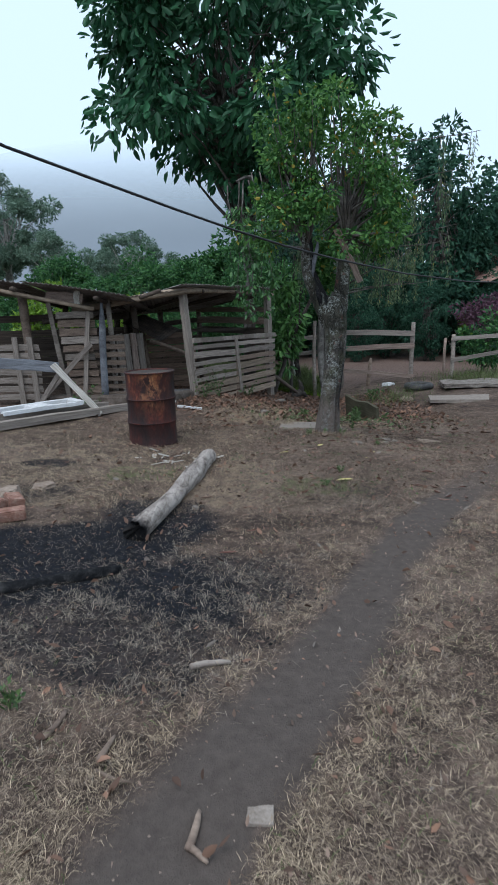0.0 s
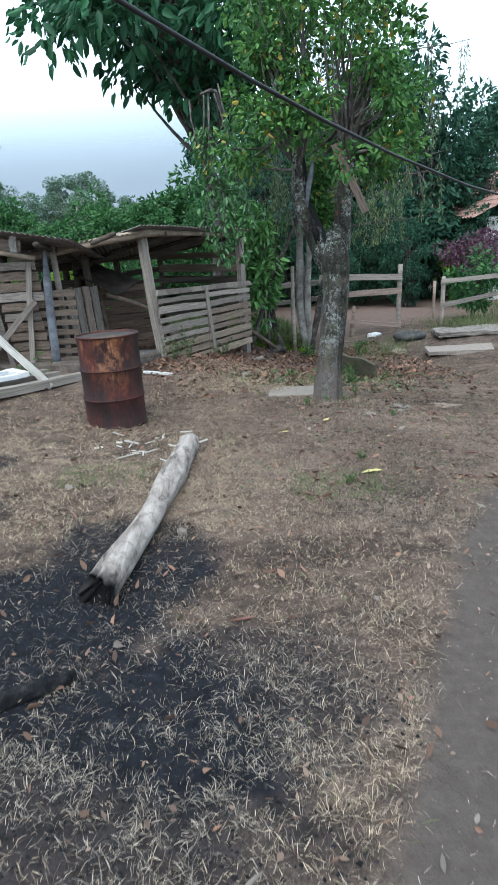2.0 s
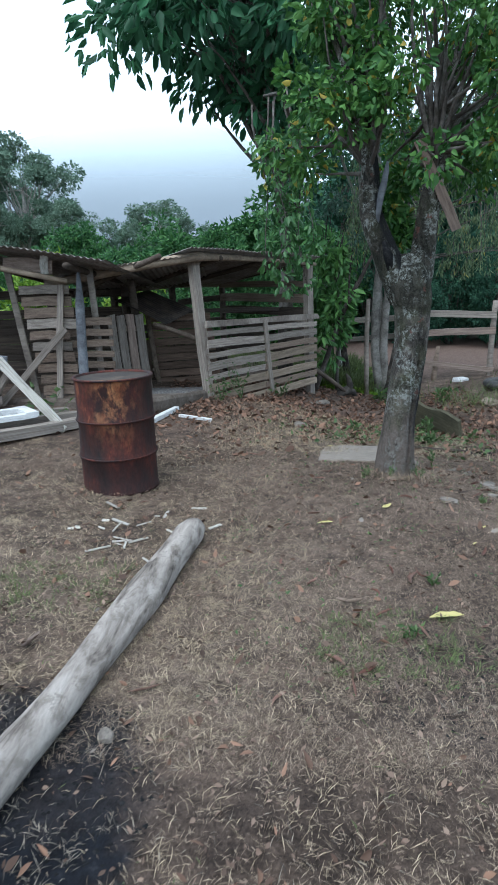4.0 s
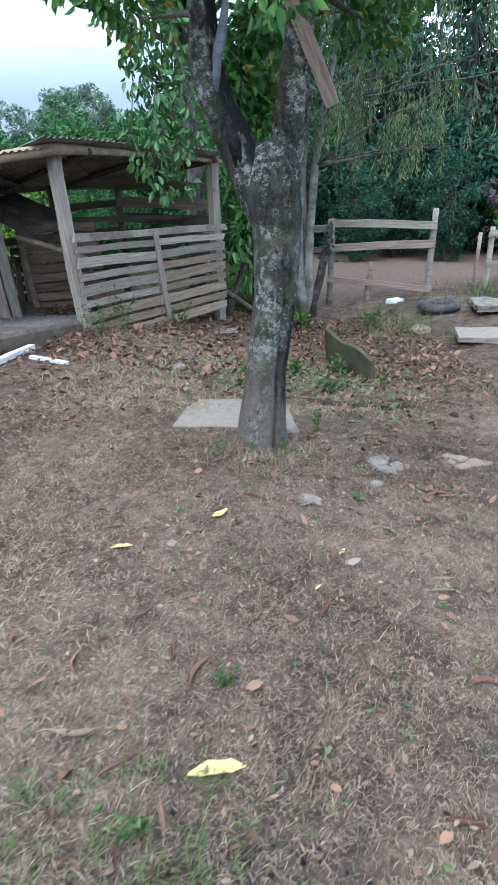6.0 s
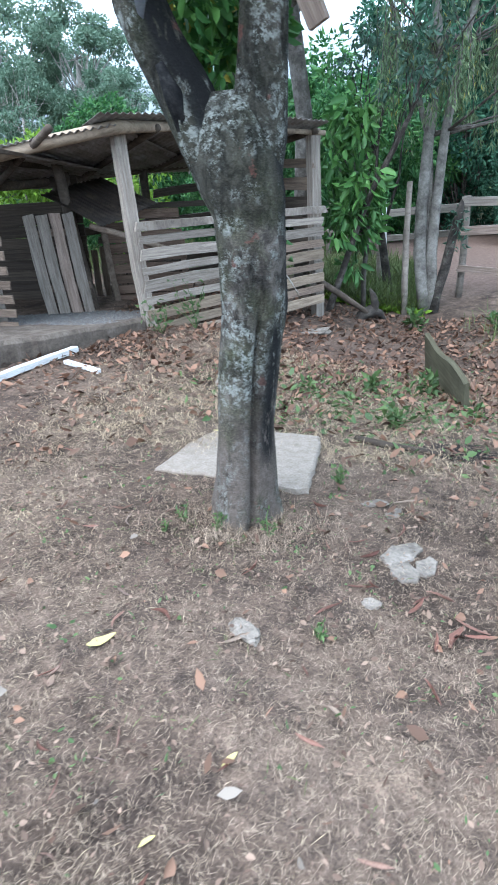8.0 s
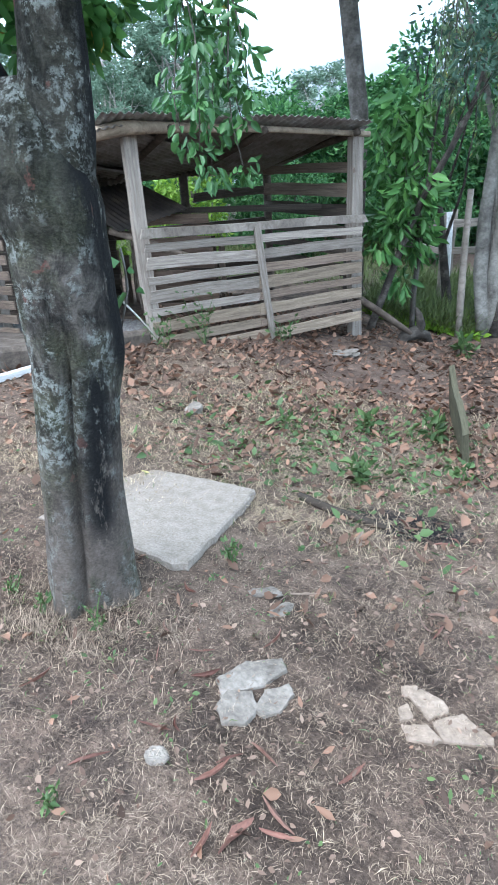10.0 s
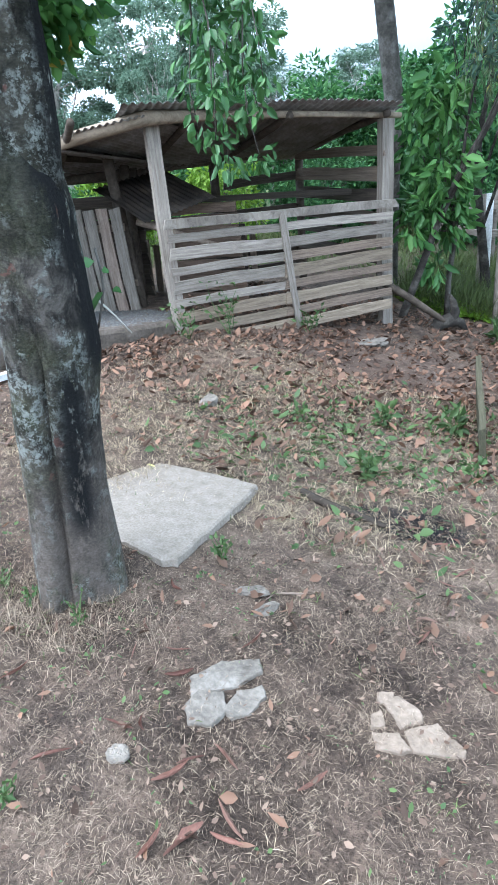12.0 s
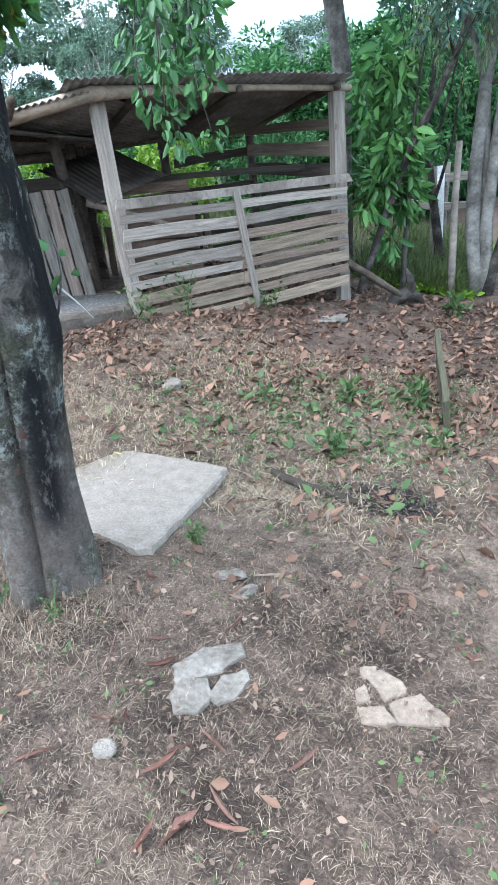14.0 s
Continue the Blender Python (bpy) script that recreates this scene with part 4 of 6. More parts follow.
    for i in range(12):
        c = (0.9 + r.uniform(-0.5, 0.4), 7.9 + r.uniform(-0.5, 0.5), b + r.uniform(3.2, 4.15))
        tips.append(c)
        clumps.append((*c, r.uniform(0.16, 0.27)))
    for i in range(9):
        clumps.append((1.07 + r.uniform(-0.1, 0.12), 7.85 + r.uniform(-0.1, 0.25), b + r.uniform(1.8, 2.4), 0.12))
    parts = []
    for i, c in enumerate(tips):
        root = Vector((0.82, 7.62, b + 2.3)) if c[0] < 1.0 else Vector((1.31, 7.72, b + 2.25))
        root = root.lerp(Vector(c), 0.0) + Vector((0, 0, r.uniform(0, 0.5)))
        parts.append(tube_data(bent(root, c, 6, 0.08, i), [0.022, 0.018, 0.014, 0.01, 0.007, 0.004], 6, 0.05, i))
    mesh_part("branchwork", mesh_of("branchwork", *merged(parts), BARK, True), t, "", Matrix())["kind"] = "stuff"
    mesh_part("crown", crown_mesh("crown", clumps, 105, 0.066, LEAF_LIGHT, 45, 0.5, 0.55, 0.8, True), t, "", Matrix())
    return t


yard_tree()


# ---- trees ----
def tree(name, label, base, trunk, clumps, per, leaf, leaf_mat, bark=BARK, seed=0, droop=0.5, aspect=0.4, oval=False, category="tree", group=""):
    """trunk: points and radii; limbs run from the trunk's upper part to each clump."""
    t = thing(name, label, category, base, 0, group)
    pts, rad = trunk
    tube("trunk", [Vector(p) + Vector(base) for p in pts], rad, bark, t, 12, 0.08, seed)
    r = random.Random(seed)
    parts = []
    for i, c in enumerate(clumps):
        k = r.randrange(max(1, len(pts) // 2), len(pts))
        root = Vector(pts[k]) + Vector(base)
        end = Vector(c[:3]) + Vector(base)
        q = rad[k] * 0.45
        parts.append(tube_data(bent(root, end, 6, 0.1, seed + i), [q, q * 0.8, q * 0.6, q * 0.45, q * 0.3, q * 0.12], 6, 0.06, i))
    mesh_part("branchwork", mesh_of("branchwork", *merged(parts), bark, True), t, "", Matrix())["kind"] = "stuff"
    cl = [(c[0] + base[0], c[1] + base[1], c[2] + base[2], c[3]) for c in clumps]
    mesh_part("crown", crown_mesh("crown", cl, per, leaf, leaf_mat, seed, droop, aspect, 0.8, oval), t, "", Matrix())
    return t


def ball_clumps(n, centre, radii, size, seed):
    r = random.Random(seed)
    out = []
    for _ in range(n):
        d = Vector((r.gauss(0, 1), r.gauss(0, 1), r.gauss(0, 1))).normalized() * r.uniform(0.45, 1.0) ** 0.7
        out.append((centre[0] + d.x * radii[0], centre[1] + d.y * radii[1], centre[2] + d.z * radii[2], size * r.uniform(0.6, 1.35)))
    return out


# the large broad-leaved tree behind the pen
gb = ground_z(0.5, 14.1)
tree("broadleaf_tree", "tall tree with drooping clusters of large dark leaves", (0.5, 14.1, gb),
     ([(-0.3, 0.6, -0.1), (-0.28, 0.6, 1.2), (-0.22, 0.5, 2.4), (-0.35, 0.4, 3.6), (-0.6, 0.2, 4.8), (-0.8, 0, 6.2), (-0.9, 0, 7.5)], [0.16, 0.14, 0.125, 0.12, 0.1, 0.08, 0.04]),
     ball_clumps(105, (-0.55, -0.4, 6.8), (2.75, 2.6, 2.4), 0.6, 61), 96, 0.25, LEAF_BROAD, BARK, 61, 0.8, 0.4, oval=True)


# the grey multi-stemmed tree beside the fence
def stem_tree():
    x, y = 2.05, 14.45
    b = ground_z(x, y)
    o = Vector((x, y, b))
    t = thing("multi_stemmed_tree", "pale grey multi-stemmed tree with long drooping twigs", "tree", (x, y, b))
    stems = [((-0.03, 0, -0.1), (-0.1, 0, 0.35), (-0.16, 0, 0.8), (-0.17, 0, 1.4), (-0.12, 0, 2.3), (-0.05, 0.05, 3.2), (-0.2, 0.2, 4.6), (-0.4, 0.2, 5.8)),
             ((0.02, 0, -0.1), (0.03, 0, 0.3), (0.0, 0, 0.8), (0.02, 0, 1.4), (0.08, 0, 2.3), (0.2, 0.05, 3.1), (0.5, 0.2, 4.4), (0.9, 0.3, 5.6)),
             ((0.05, -0.03, -0.1), (0.1, -0.03, 0.25), (0.19, -0.03, 0.6), (0.26, -0.03, 1.0), (0.31, -0.03, 1.25), (0.34, -0.03, 1.4), (0.35, -0.03, 1.45), (0.35, -0.03, 1.5)),
             ((-0.03, 0.05, -0.1), (-0.05, 0.05, 0.4), (-0.08, 0.06, 0.9), (-0.06, 0.06, 1.5), (-0.1, 0.06, 2.2), (-0.35, 0.05, 3.0), (-0.8, 0.1, 4.2), (-1.3, 0.1, 5.2))]
    for i, s in enumerate(stems):
        q = (0.082, 0.074, 0.062, 0.05)[i]
        pts = [Vector(p) + o for p in s]
        tube("stem", pts, [q * 1.3, q * 1.05, q, q * 0.9, q * 0.8, q * 0.7, q * 0.5, q * 0.2], STEM_BARK if i != 2 else DARK_BARK, t, 12, 0.09, 70 + i)
    r = random.Random(75)
    parts, cl = [], []
    # arching twigs with hanging strands of narrow leaves
    for i in range(48):
        s = stems[i % 2]
        root = Vector(s[r.choice((4, 5, 5, 6, 6, 7))]) + o
        a = r.uniform(0, 6.283)
        reach = r.uniform(0.5, 2.1)
        crest = root + Vector((math.cos(a) * reach * 1.15 + 0.7, math.sin(a) * reach * 0.7, r.uniform(0.2, 0.9)))
        parts.append(tube_data(bent(root, crest, 6, 0.08, i), [0.022, 0.018, 0.014, 0.011, 0.008, 0.005], 5, 0.05, i))
        for j in range(4):
            p = root.lerp(crest, r.uniform(0.55, 1.0))
            drop = r.uniform(0.7, 2.2)
            low = Vector((p.x + r.uniform(-0.15, 0.15), p.y + r.uniform(-0.15, 0.15), max(p.z - drop, b + 2.1 + r.random())))
            line = bent(p, low, 6, 0.03, 5 * i + j)
            parts.append(tube_data(line, [0.006, 0.005, 0.005, 0.004, 0.003, 0.002], 4, 0.0, i))
            cl += [(*p.lerp(low, f), 0.055) for f in np.linspace(0.15, 1, 9)]
    mesh_part("twigwork", mesh_of("twigwork", *merged(parts), BARK, True), t, "", Matrix())["kind"] = "stuff"
    mesh_part("foliage", crown_mesh("foliage", cl, 8, 0.085, LEAF_WILLOW, 76, 2.2, 0.2), t, "", Matrix())
    mesh_part("sprout", crown_mesh("sprout", [(*(o + Vector((0.33, -0.05, z))), 0.12) for z in (0.95, 1.15, 1.3)], 26, 0.1, LEAF_GUM, 77, 0.2, 0.35), t, "", Matrix())


STEM_BARK = rocky("pale_grey_bark", (0.06, 0.054, 0.048), (0.17, 0.158, 0.142), (0.27, 0.255, 0.235), 5, 0.95, 0.9, 0.02)
LEAF_WILLOW = leafy("narrow_grey_leaf", (0.07, 0.115, 0.06), (0.2, 0.27, 0.14), 0.6, 0.2, (0.3, 0.28, 0.08))
stem_tree()

LEAF_SHRUB = leafy("shrub_leaf", (0.04, 0.115, 0.034), (0.125, 0.28, 0.075), 0.45, 0.3)
# vine-clad leaning sapling and shrub by the pen
b = ground_z(0.78, 13.62)
tree("leaning_sapling", "dark leaning sapling wrapped in leafy vines", (0.78, 13.62, b),
     ([(-0.08, 0, -0.1), (-0.03, 0, 0.1), (0.08, 0, 0.4), (0.2, 0, 0.75), (0.36, 0, 1.2), (0.55, 0, 1.62), (0.76, 0, 2.0), (0.92, 0, 2.32), (1.05, 0, 2.8)], [0.06, 0.052, 0.046, 0.044, 0.04, 0.042, 0.034, 0.026, 0.012]),
     ball_clumps(9, (1.0, 0, 2.9), (0.5, 0.5, 0.5), 0.18, 81), 34, 0.11, LEAF_GUM, DARK_BARK, 81, 0.6)
b = ground_z(1.45, 15.1)
tree("young_tree", "thin dark young tree with a bent trunk", (1.45, 15.1, b),
     ([(0.04, 0, -0.1), (0.0, 0, 0.1), (-0.04, 0, 0.4), (-0.12, 0, 0.9), (-0.2, 0, 1.4), (-0.24, 0, 2.0), (-0.1, 0, 2.9)], [0.085, 0.07, 0.06, 0.055, 0.05, 0.04, 0.015]),
     ball_clumps(10, (-0.1, 0, 3.1), (0.6, 0.6, 0.6), 0.2, 85), 30, 0.1, LEAF_GUM, DARK_BARK, 85, 0.9)
b = ground_z(1.15, 14.1)
tree("shrub", "dense bright green shrub growing against the pen", (1.15, 14.1, b),
     ([(0, 0, -0.05), (0.0, 0, 0.5), (0.05, 0, 1.0), (0.05, 0, 1.6)], [0.04, 0.035, 0.03, 0.015]),
     ball_clumps(24, (-0.2, -0.25, 1.55), (0.3, 0.4, 1.2), 0.24, 83), 44, 0.18, LEAF_SHRUB, BARK, 83, 0.7, 0.38, True, category="shrub")


# ---- distance ----
def forest_tree(name, label, height, radius, n, size, per, leaf, material, seed, low=0.25, gum=False):
    clear = height * low
    cl = ball_clumps(n, (0, 0, (height + clear) / 2), (radius, radius, (height - clear) / 2), size, seed)
    tr = ([(0, 0, -0.3), (0.1, 0, clear * 0.6), (0, 0.1, clear), (0.15, 0, height * 0.55), (0, 0, height * 0.75)], [height * 0.028, height * 0.023, height * 0.02, height * 0.014, height * 0.007])
    return tree(name, label, (0, 0, 0), tr, cl, per, leaf, material, PALE_BARK if gum else BARK, seed, 0.4, 0.45)


def stand(protos, spots, group, seed):
    """Copies of the prototypes at (x, y, scale); the first copies are the prototypes themselves."""
    r = random.Random(seed)
    for i, (x, y, s) in enumerate(spots):
        p = protos[i % len(protos)]
        m = pose(x, y, float(gz(x, y)), 0, 0, r.uniform(0, 360)) @ Matrix.Diagonal((s, s, s * r.uniform(0.92, 1.1), 1))
        if i < len(protos):
            p.matrix_basis = m
            p["group"] = group
        else:
            tagged(copy_thing(p, m), group=group)


darks = [forest_tree("forest_tree", "tall dark green tree of the wood behind the fence", 9, 2.6, 64, 0.8, 130, 0.29, LEAF_DARK, 91 + i, 0.04) for i in range(3)]
for d in darks:
    d.scale = (1, 1, 1)
stand(darks, [(4.5, 24, 0.78), (7.2, 23, 0.82), (10.2, 24, 0.74), (13.2, 25, 0.72), (2.6, 26, 0.85), (6, 28, 1.0), (9, 29, 0.9), (16.5, 25, 0.8), (12, 31, 0.9), (3.5, 31, 0.95), (19, 24, 0.8), (22, 26, 0.9), (15, 33, 0.9), (0.8, 30, 0.8), (4.0, 20.8, 0.34), (6.2, 20.5, 0.36), (8.6, 21, 0.34), (3, 23, 0.5), (5.2, 22, 0.45), (11, 20.5, 0.4), (13.5, 21, 0.45)], "wood behind the fence", 5)
mids = [forest_tree("hedge_tree", "leafy green tree in the hedge behind the pen", 4.2, 1.9, 50, 0.55, 200, 0.18, LEAF_MID, 101 + i, 0.05) for i in range(3)]
stand(mids, [(-6, 21, 0.74), (-3.2, 20, 0.82), (-1.6, 20.8, 0.72), (1.2, 21.5, 0.6), (-8.5, 22, 0.72), (-11, 23, 0.7), (-13.5, 22, 0.7), (-2.6, 27, 1.0), (-5, 25, 0.8), (-9, 26, 0.75), (-17, 22, 0.8), (-7, 17.5, 0.5), (-4.2, 17.2, 0.5), (-1.8, 17.6, 0.55), (-10, 17, 0.5), (-1.6, 22.5, 1.02), (-0.1, 21.5, 1.2), (1.3, 23, 1.1), (0.3, 19, 0.8)], "hedge behind the pen", 6)
gums = [forest_tree("gum_tree", "open-crowned gum tree in the distance, haze painted into its leaves", 10, 2.9, 46, 0.58, 300, 0.19, LEAF_GUM_HAZED, 111 + i, 0.45, True) for i in range(2)]
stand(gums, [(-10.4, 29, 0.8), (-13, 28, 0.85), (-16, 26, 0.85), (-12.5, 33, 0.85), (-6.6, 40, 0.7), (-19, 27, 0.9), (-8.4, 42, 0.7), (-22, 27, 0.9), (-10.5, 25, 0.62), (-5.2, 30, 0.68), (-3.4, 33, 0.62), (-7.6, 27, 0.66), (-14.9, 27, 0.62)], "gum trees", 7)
lime = forest_tree("bright_bush", "bright lime-green bush behind the shed", 2.6, 1.0, 24, 0.35, 90, 0.16, LEAF_LIME, 121, 0.02)
stand([lime], [(-5.2, 16, 0.85), (-3.0, 15.9, 0.8), (8.7, 22, 1.1)], "lime bushes", 8)


def hill(name, label, centre, radius, height, seed):
    n, m = 64, 20
    vs, fs = [], []
    for j in range(m + 1):
        q = j / m
        for i in range(n):
            a = 2 * math.pi * i / n
            h = height * (0.5 + 0.5 * math.cos(math.pi * q)) * (1 + 0.25 * noise.noise(Vector((math.cos(a) * q * 2, math.sin(a) * q * 2, seed))))
            vs.append((centre[0] + radius * q * 1.6 * math.cos(a), centre[1] + radius * q * math.sin(a), centre[2] + h))
        if j:
            o = n * (j - 1)
            for i in range(n):
                fs.append((o + i, o + (i + 1) % n, o + n + (i + 1) % n, o + n + i))
    ob = new(name, mesh_of(name, vs, fs, HAZE_TINTED, True))
    return tagged(ob, label, "hill", kind="structure")


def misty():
    """A far slope with haze painted in: pale blue-grey, fading out with height."""
    m, nt, b = nodes_of("slope_with_painted_haze", 1.0, 0.0)
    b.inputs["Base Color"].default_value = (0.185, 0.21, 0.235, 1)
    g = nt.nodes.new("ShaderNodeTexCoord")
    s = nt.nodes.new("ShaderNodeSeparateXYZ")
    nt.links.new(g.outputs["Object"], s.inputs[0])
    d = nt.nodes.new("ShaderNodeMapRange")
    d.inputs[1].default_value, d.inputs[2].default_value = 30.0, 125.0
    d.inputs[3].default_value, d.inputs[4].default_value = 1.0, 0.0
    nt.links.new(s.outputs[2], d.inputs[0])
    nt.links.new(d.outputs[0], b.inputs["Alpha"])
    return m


HAZE_TINTED = misty()
hill("backdrop_hill", "pale blue-grey hill with its haze painted in", (-150, 520, -10), 260, 135, 3)


# ---- fences ----
def fence(label, posts, rails, tops, material=GREY_WOOD):
    """posts: (x, y); rails: fractions of height; tops: height of each post."""
    x0, y0 = posts[0]
    f = thing("fence", label, "fence", (x0, y0, ground_z(x0, y0)))
    for i, ((x, y), h) in enumerate(zip(posts, tops)):
        z = ground_z(x, y)
        tube("post", bent((x, y, z - 0.15), (x + 0.03, y, z + h), 5, 0.01, i), [0.055, 0.052, 0.05, 0.05, 0.045], material, f, 8, 0.06, i)
    for i in range(len(posts) - 1):
        (xa, ya), (xb, yb) = posts[i], posts[i + 1]
        for k, (ha, hb, w, mt) in enumerate(rails[i]):
            board(f, (xa - 0.05, ya - 0.07, ground_z(xa, ya) + ha), (xb + 0.05, yb - 0.07, ground_z(xb, yb) + hb), w, 0.03, mt, (0, -1, 0), "rail")
    return f


fence("grey post and rail fence beside bare red earth", [(0.2, 17.6), (1.25, 16.6), (2.5, 15.2), (4.15, 14.8)],
      [[(0.9, 0.95, 0.12, GREY_WOOD), (0.55, 0.55, 0.1, GREY_WOOD)], [(1.0, 1.3, 0.12, GREY_WOOD), (0.6, 0.95, 0.1, GREY_WOOD)], [(1.38, 1.16, 0.13, GREY_WOOD), (0.97, 0.87, 0.13, RED_WOOD), (0.45, 0.12, 0.1, RED_WOOD)]], [1.1, 1.2, 1.45, 1.42])
tube("fence_stake", bent((3.15, 15.05, -0.9), (3.2, 15.0, -0.02), 4, 0.02, 3), [0.05, 0.05, 0.045, 0.03], BROWN_WOOD, None, 8, 0.08, 3)
tagged(bpy.data.objects["fence_stake"], "short leaning wooden stake in red earth", "stake")
fence("old pale post and rail fence with a leaning brace", [(5.25, 15.1), (7.3, 15.7), (9.6, 16.2)],
      [[(0.98, 1.0, 0.1, GREY_WOOD), (0.45, 0.65, 0.1, GREY_WOOD)], [(1.0, 1.0, 0.1, GREY_WOOD), (0.6, 0.6, 0.1, GREY_WOOD)]], [1.08, 1.1, 1.1])
tube("fence_stake", bent((5.02, 15.0, -0.7), (5.04, 15.0, 0.42), 4, 0.02, 4), [0.035] * 4, RED_WOOD, None, 8, 0.06, 5)
tagged(bpy.data.objects["fence_stake.001"], "thin upright wooden stake beside the fence", "stake")
w = tube("white_post", bent((1.35, 15.6, -0.85), (1.33, 15.6, 0.62), 4, 0.004, 6), [0.05, 0.05, 0.05, 0.05], PLASTIC, None, 12, 0.01, 6)
tagged(w, "white painted round post behind the tree", "post")

# ---- slab, board, stones ----
mossy = wood("mossy_board", (0.03, 0.03, 0.02), (0.09, 0.085, 0.055), (0.17, 0.155, 0.115))
bd = new("leaning_board", plank_mesh(mossy))
bd.matrix_basis = along((1.98, 11.4, -0.565), (2.26, 9.93, -0.575), 0.44, 0.04, (-1, -0.19, -0.08))
tagged(bd, "mossy old board leaning on edge in weeds", "board")
for nm, lb, at, size, mt, sd in (
        ("stone", "thin grey stone chip near the slab", (1.662, 8.02), (0.14, 0.06, 0.03), STONE, 5),
        ("stone", "thin grey stone chip near the slab", (1.762, 7.96), (0.12, 0.06, 0.025), STONE, 6),
        ("stone", "pale rounded stone among dead leaves", (0.342, 9.83), (0.17, 0.13, 0.13), STONE, 7),
        ("stone", "small grey stone pressed in the soil", (1.304, 6.84), (0.13, 0.08, 0.05), STONE, 8),
        ("stone", "small grey stone pressed in the soil", (1.71, 7.155), (0.07, 0.06, 0.04), STONE, 9),
        ("stone", "flat pale rock in red earth by the pen", (0.71, 12.43), (0.4, 0.25, 0.08), STONE, 10),
        ("stone", "flat brown rock beside tall weeds", (3.45, 12.6), (0.45, 0.25, 0.14), SANDSTONE, 11),
        ("stone", "small white stone beside the log", (-0.42, 4.42), (0.07, 0.05, 0.05), STONE, 12),
        ("stone", "rough tan rock beside the ash heap", (-1.95, 4.66), (0.22, 0.2, 0.2), SANDSTONE, 14),
        ("stone", "tan flat rock beside the ash heap", (-1.75, 4.95), (0.2, 0.16, 0.09), SANDSTONE, 15)):
    rock(nm, lb, at, size, mt, sd, "stones", sd * 40)


def fragment(name, label, category, pts, base, h, material, seed, jag, relief, grow=1.0):
    """A broken flat piece: ragged outline, rounded rim, uneven top."""
    c = Vector((sum(p[0] for p in pts) / len(pts), sum(p[1] for p in pts) / len(pts)))
    pts = [c + (Vector(p) - c) * grow for p in pts]
    rim, k = [], 10
    for i, p in enumerate(pts):
        p, q = Vector(p), Vector(pts[(i + 1) % len(pts)])
        for j in range(k):
            s = p.lerp(q, j / k)
            w = noise.noise_vector(Vector((s.x * 14, s.y * 14, seed))) * jag + noise.noise_vector(Vector((s.x * 60, s.y * 60, seed))) * jag * 0.45
            rim.append(s + Vector((w.x, w.y)))
    m, vs, fs = len(rim), [], []
    rings = ((0.97, 0.0), (1.0, 0.45), (0.985, 0.88), (0.95, 1.0), (0.8, 1.0), (0.6, 1.0), (0.4, 1.0), (0.2, 1.0))
    for j, (q, u) in enumerate(rings):
        for s in rim:
            d = c + (s - c) * q
            n = noise.noise(Vector((d.x * 11, d.y * 11, seed))) + 0.5 * noise.noise(Vector((d.x * 45, d.y * 45, seed)))
            e = noise.noise(Vector((d.x * 50, d.y * 50, seed + 9 * u))) * jag * 0.5 * (0 < j < 3)
            vs.append((d.x + e, d.y + e, base(d.x, d.y) + h * u + n * relief * (u > 0.4)))
        if j:
            o = m * (j - 1)
            fs += [(o + i, o + (i + 1) % m, o + m + (i + 1) % m, o + m + i) for i in range(m)]
    fs += [tuple(range(m * (len(rings) - 1), m * len(rings))), tuple(range(m))[::-1]]
    ob = new(name, mesh_of(name, [(x - c.x, y - c.y, z) for x, y, z in vs], fs, material))
    ob.matrix_basis = pose(c.x, c.y, 0)
    return tagged(ob, label, category)


def apron_top(x, y):
    return -0.085 - 0.105 * (np.clip(y, 9.5, 12.2) - 10.65)


EARTHY = rocky("earth_stained_concrete", (0.055, 0.042, 0.034), (0.1, 0.08, 0.066), (0.15, 0.125, 0.105), 7, 0.95, 0.6, 0.01)
fragment("concrete_apron", "raised earth-stained concrete apron before the pen doorway", "apron",
         ((-0.9, 11.22), (-1.11, 10.65), (-1.33, 10.02), (-1.58, 9.56), (-1.92, 9.82), (-2.6, 10.12), (-3.4, 10.3), (-3.4, 11.9), (-1.6, 12.0), (-1.0, 11.7)), lambda x, y: apron_top(x, y) - 0.34, 0.34, EARTHY, 7, 0.02, 0.008)


def slab_bed(x, y):
    return -0.312 - 0.025 * (x - 0.46) - 0.1 * (y - 8.04)


fragment("concrete_slab", "broken pale concrete slab lying beside the forked tree", "slab",
         ((0.46, 8.05), (0.75, 8.03), (1.05, 7.995), (1.29, 7.95), (1.34, 7.98), (1.335, 8.12), (1.325, 8.4), (1.31, 8.65), (1.275, 8.83), (1.1, 8.84), (0.8, 8.85), (0.56, 8.84), (0.5, 8.45)), slab_bed, 0.062, CONCRETE, 5, 0.014, 0.002)


def flat_stone(pts, material, label, seed, lift, grow):
    tagged(fragment("stone", label, "stone", pts, lambda x, y: ground_z(x, y) - 0.03, 0.03 + lift, material, seed, 0.007, 0.008, grow), group="stones")


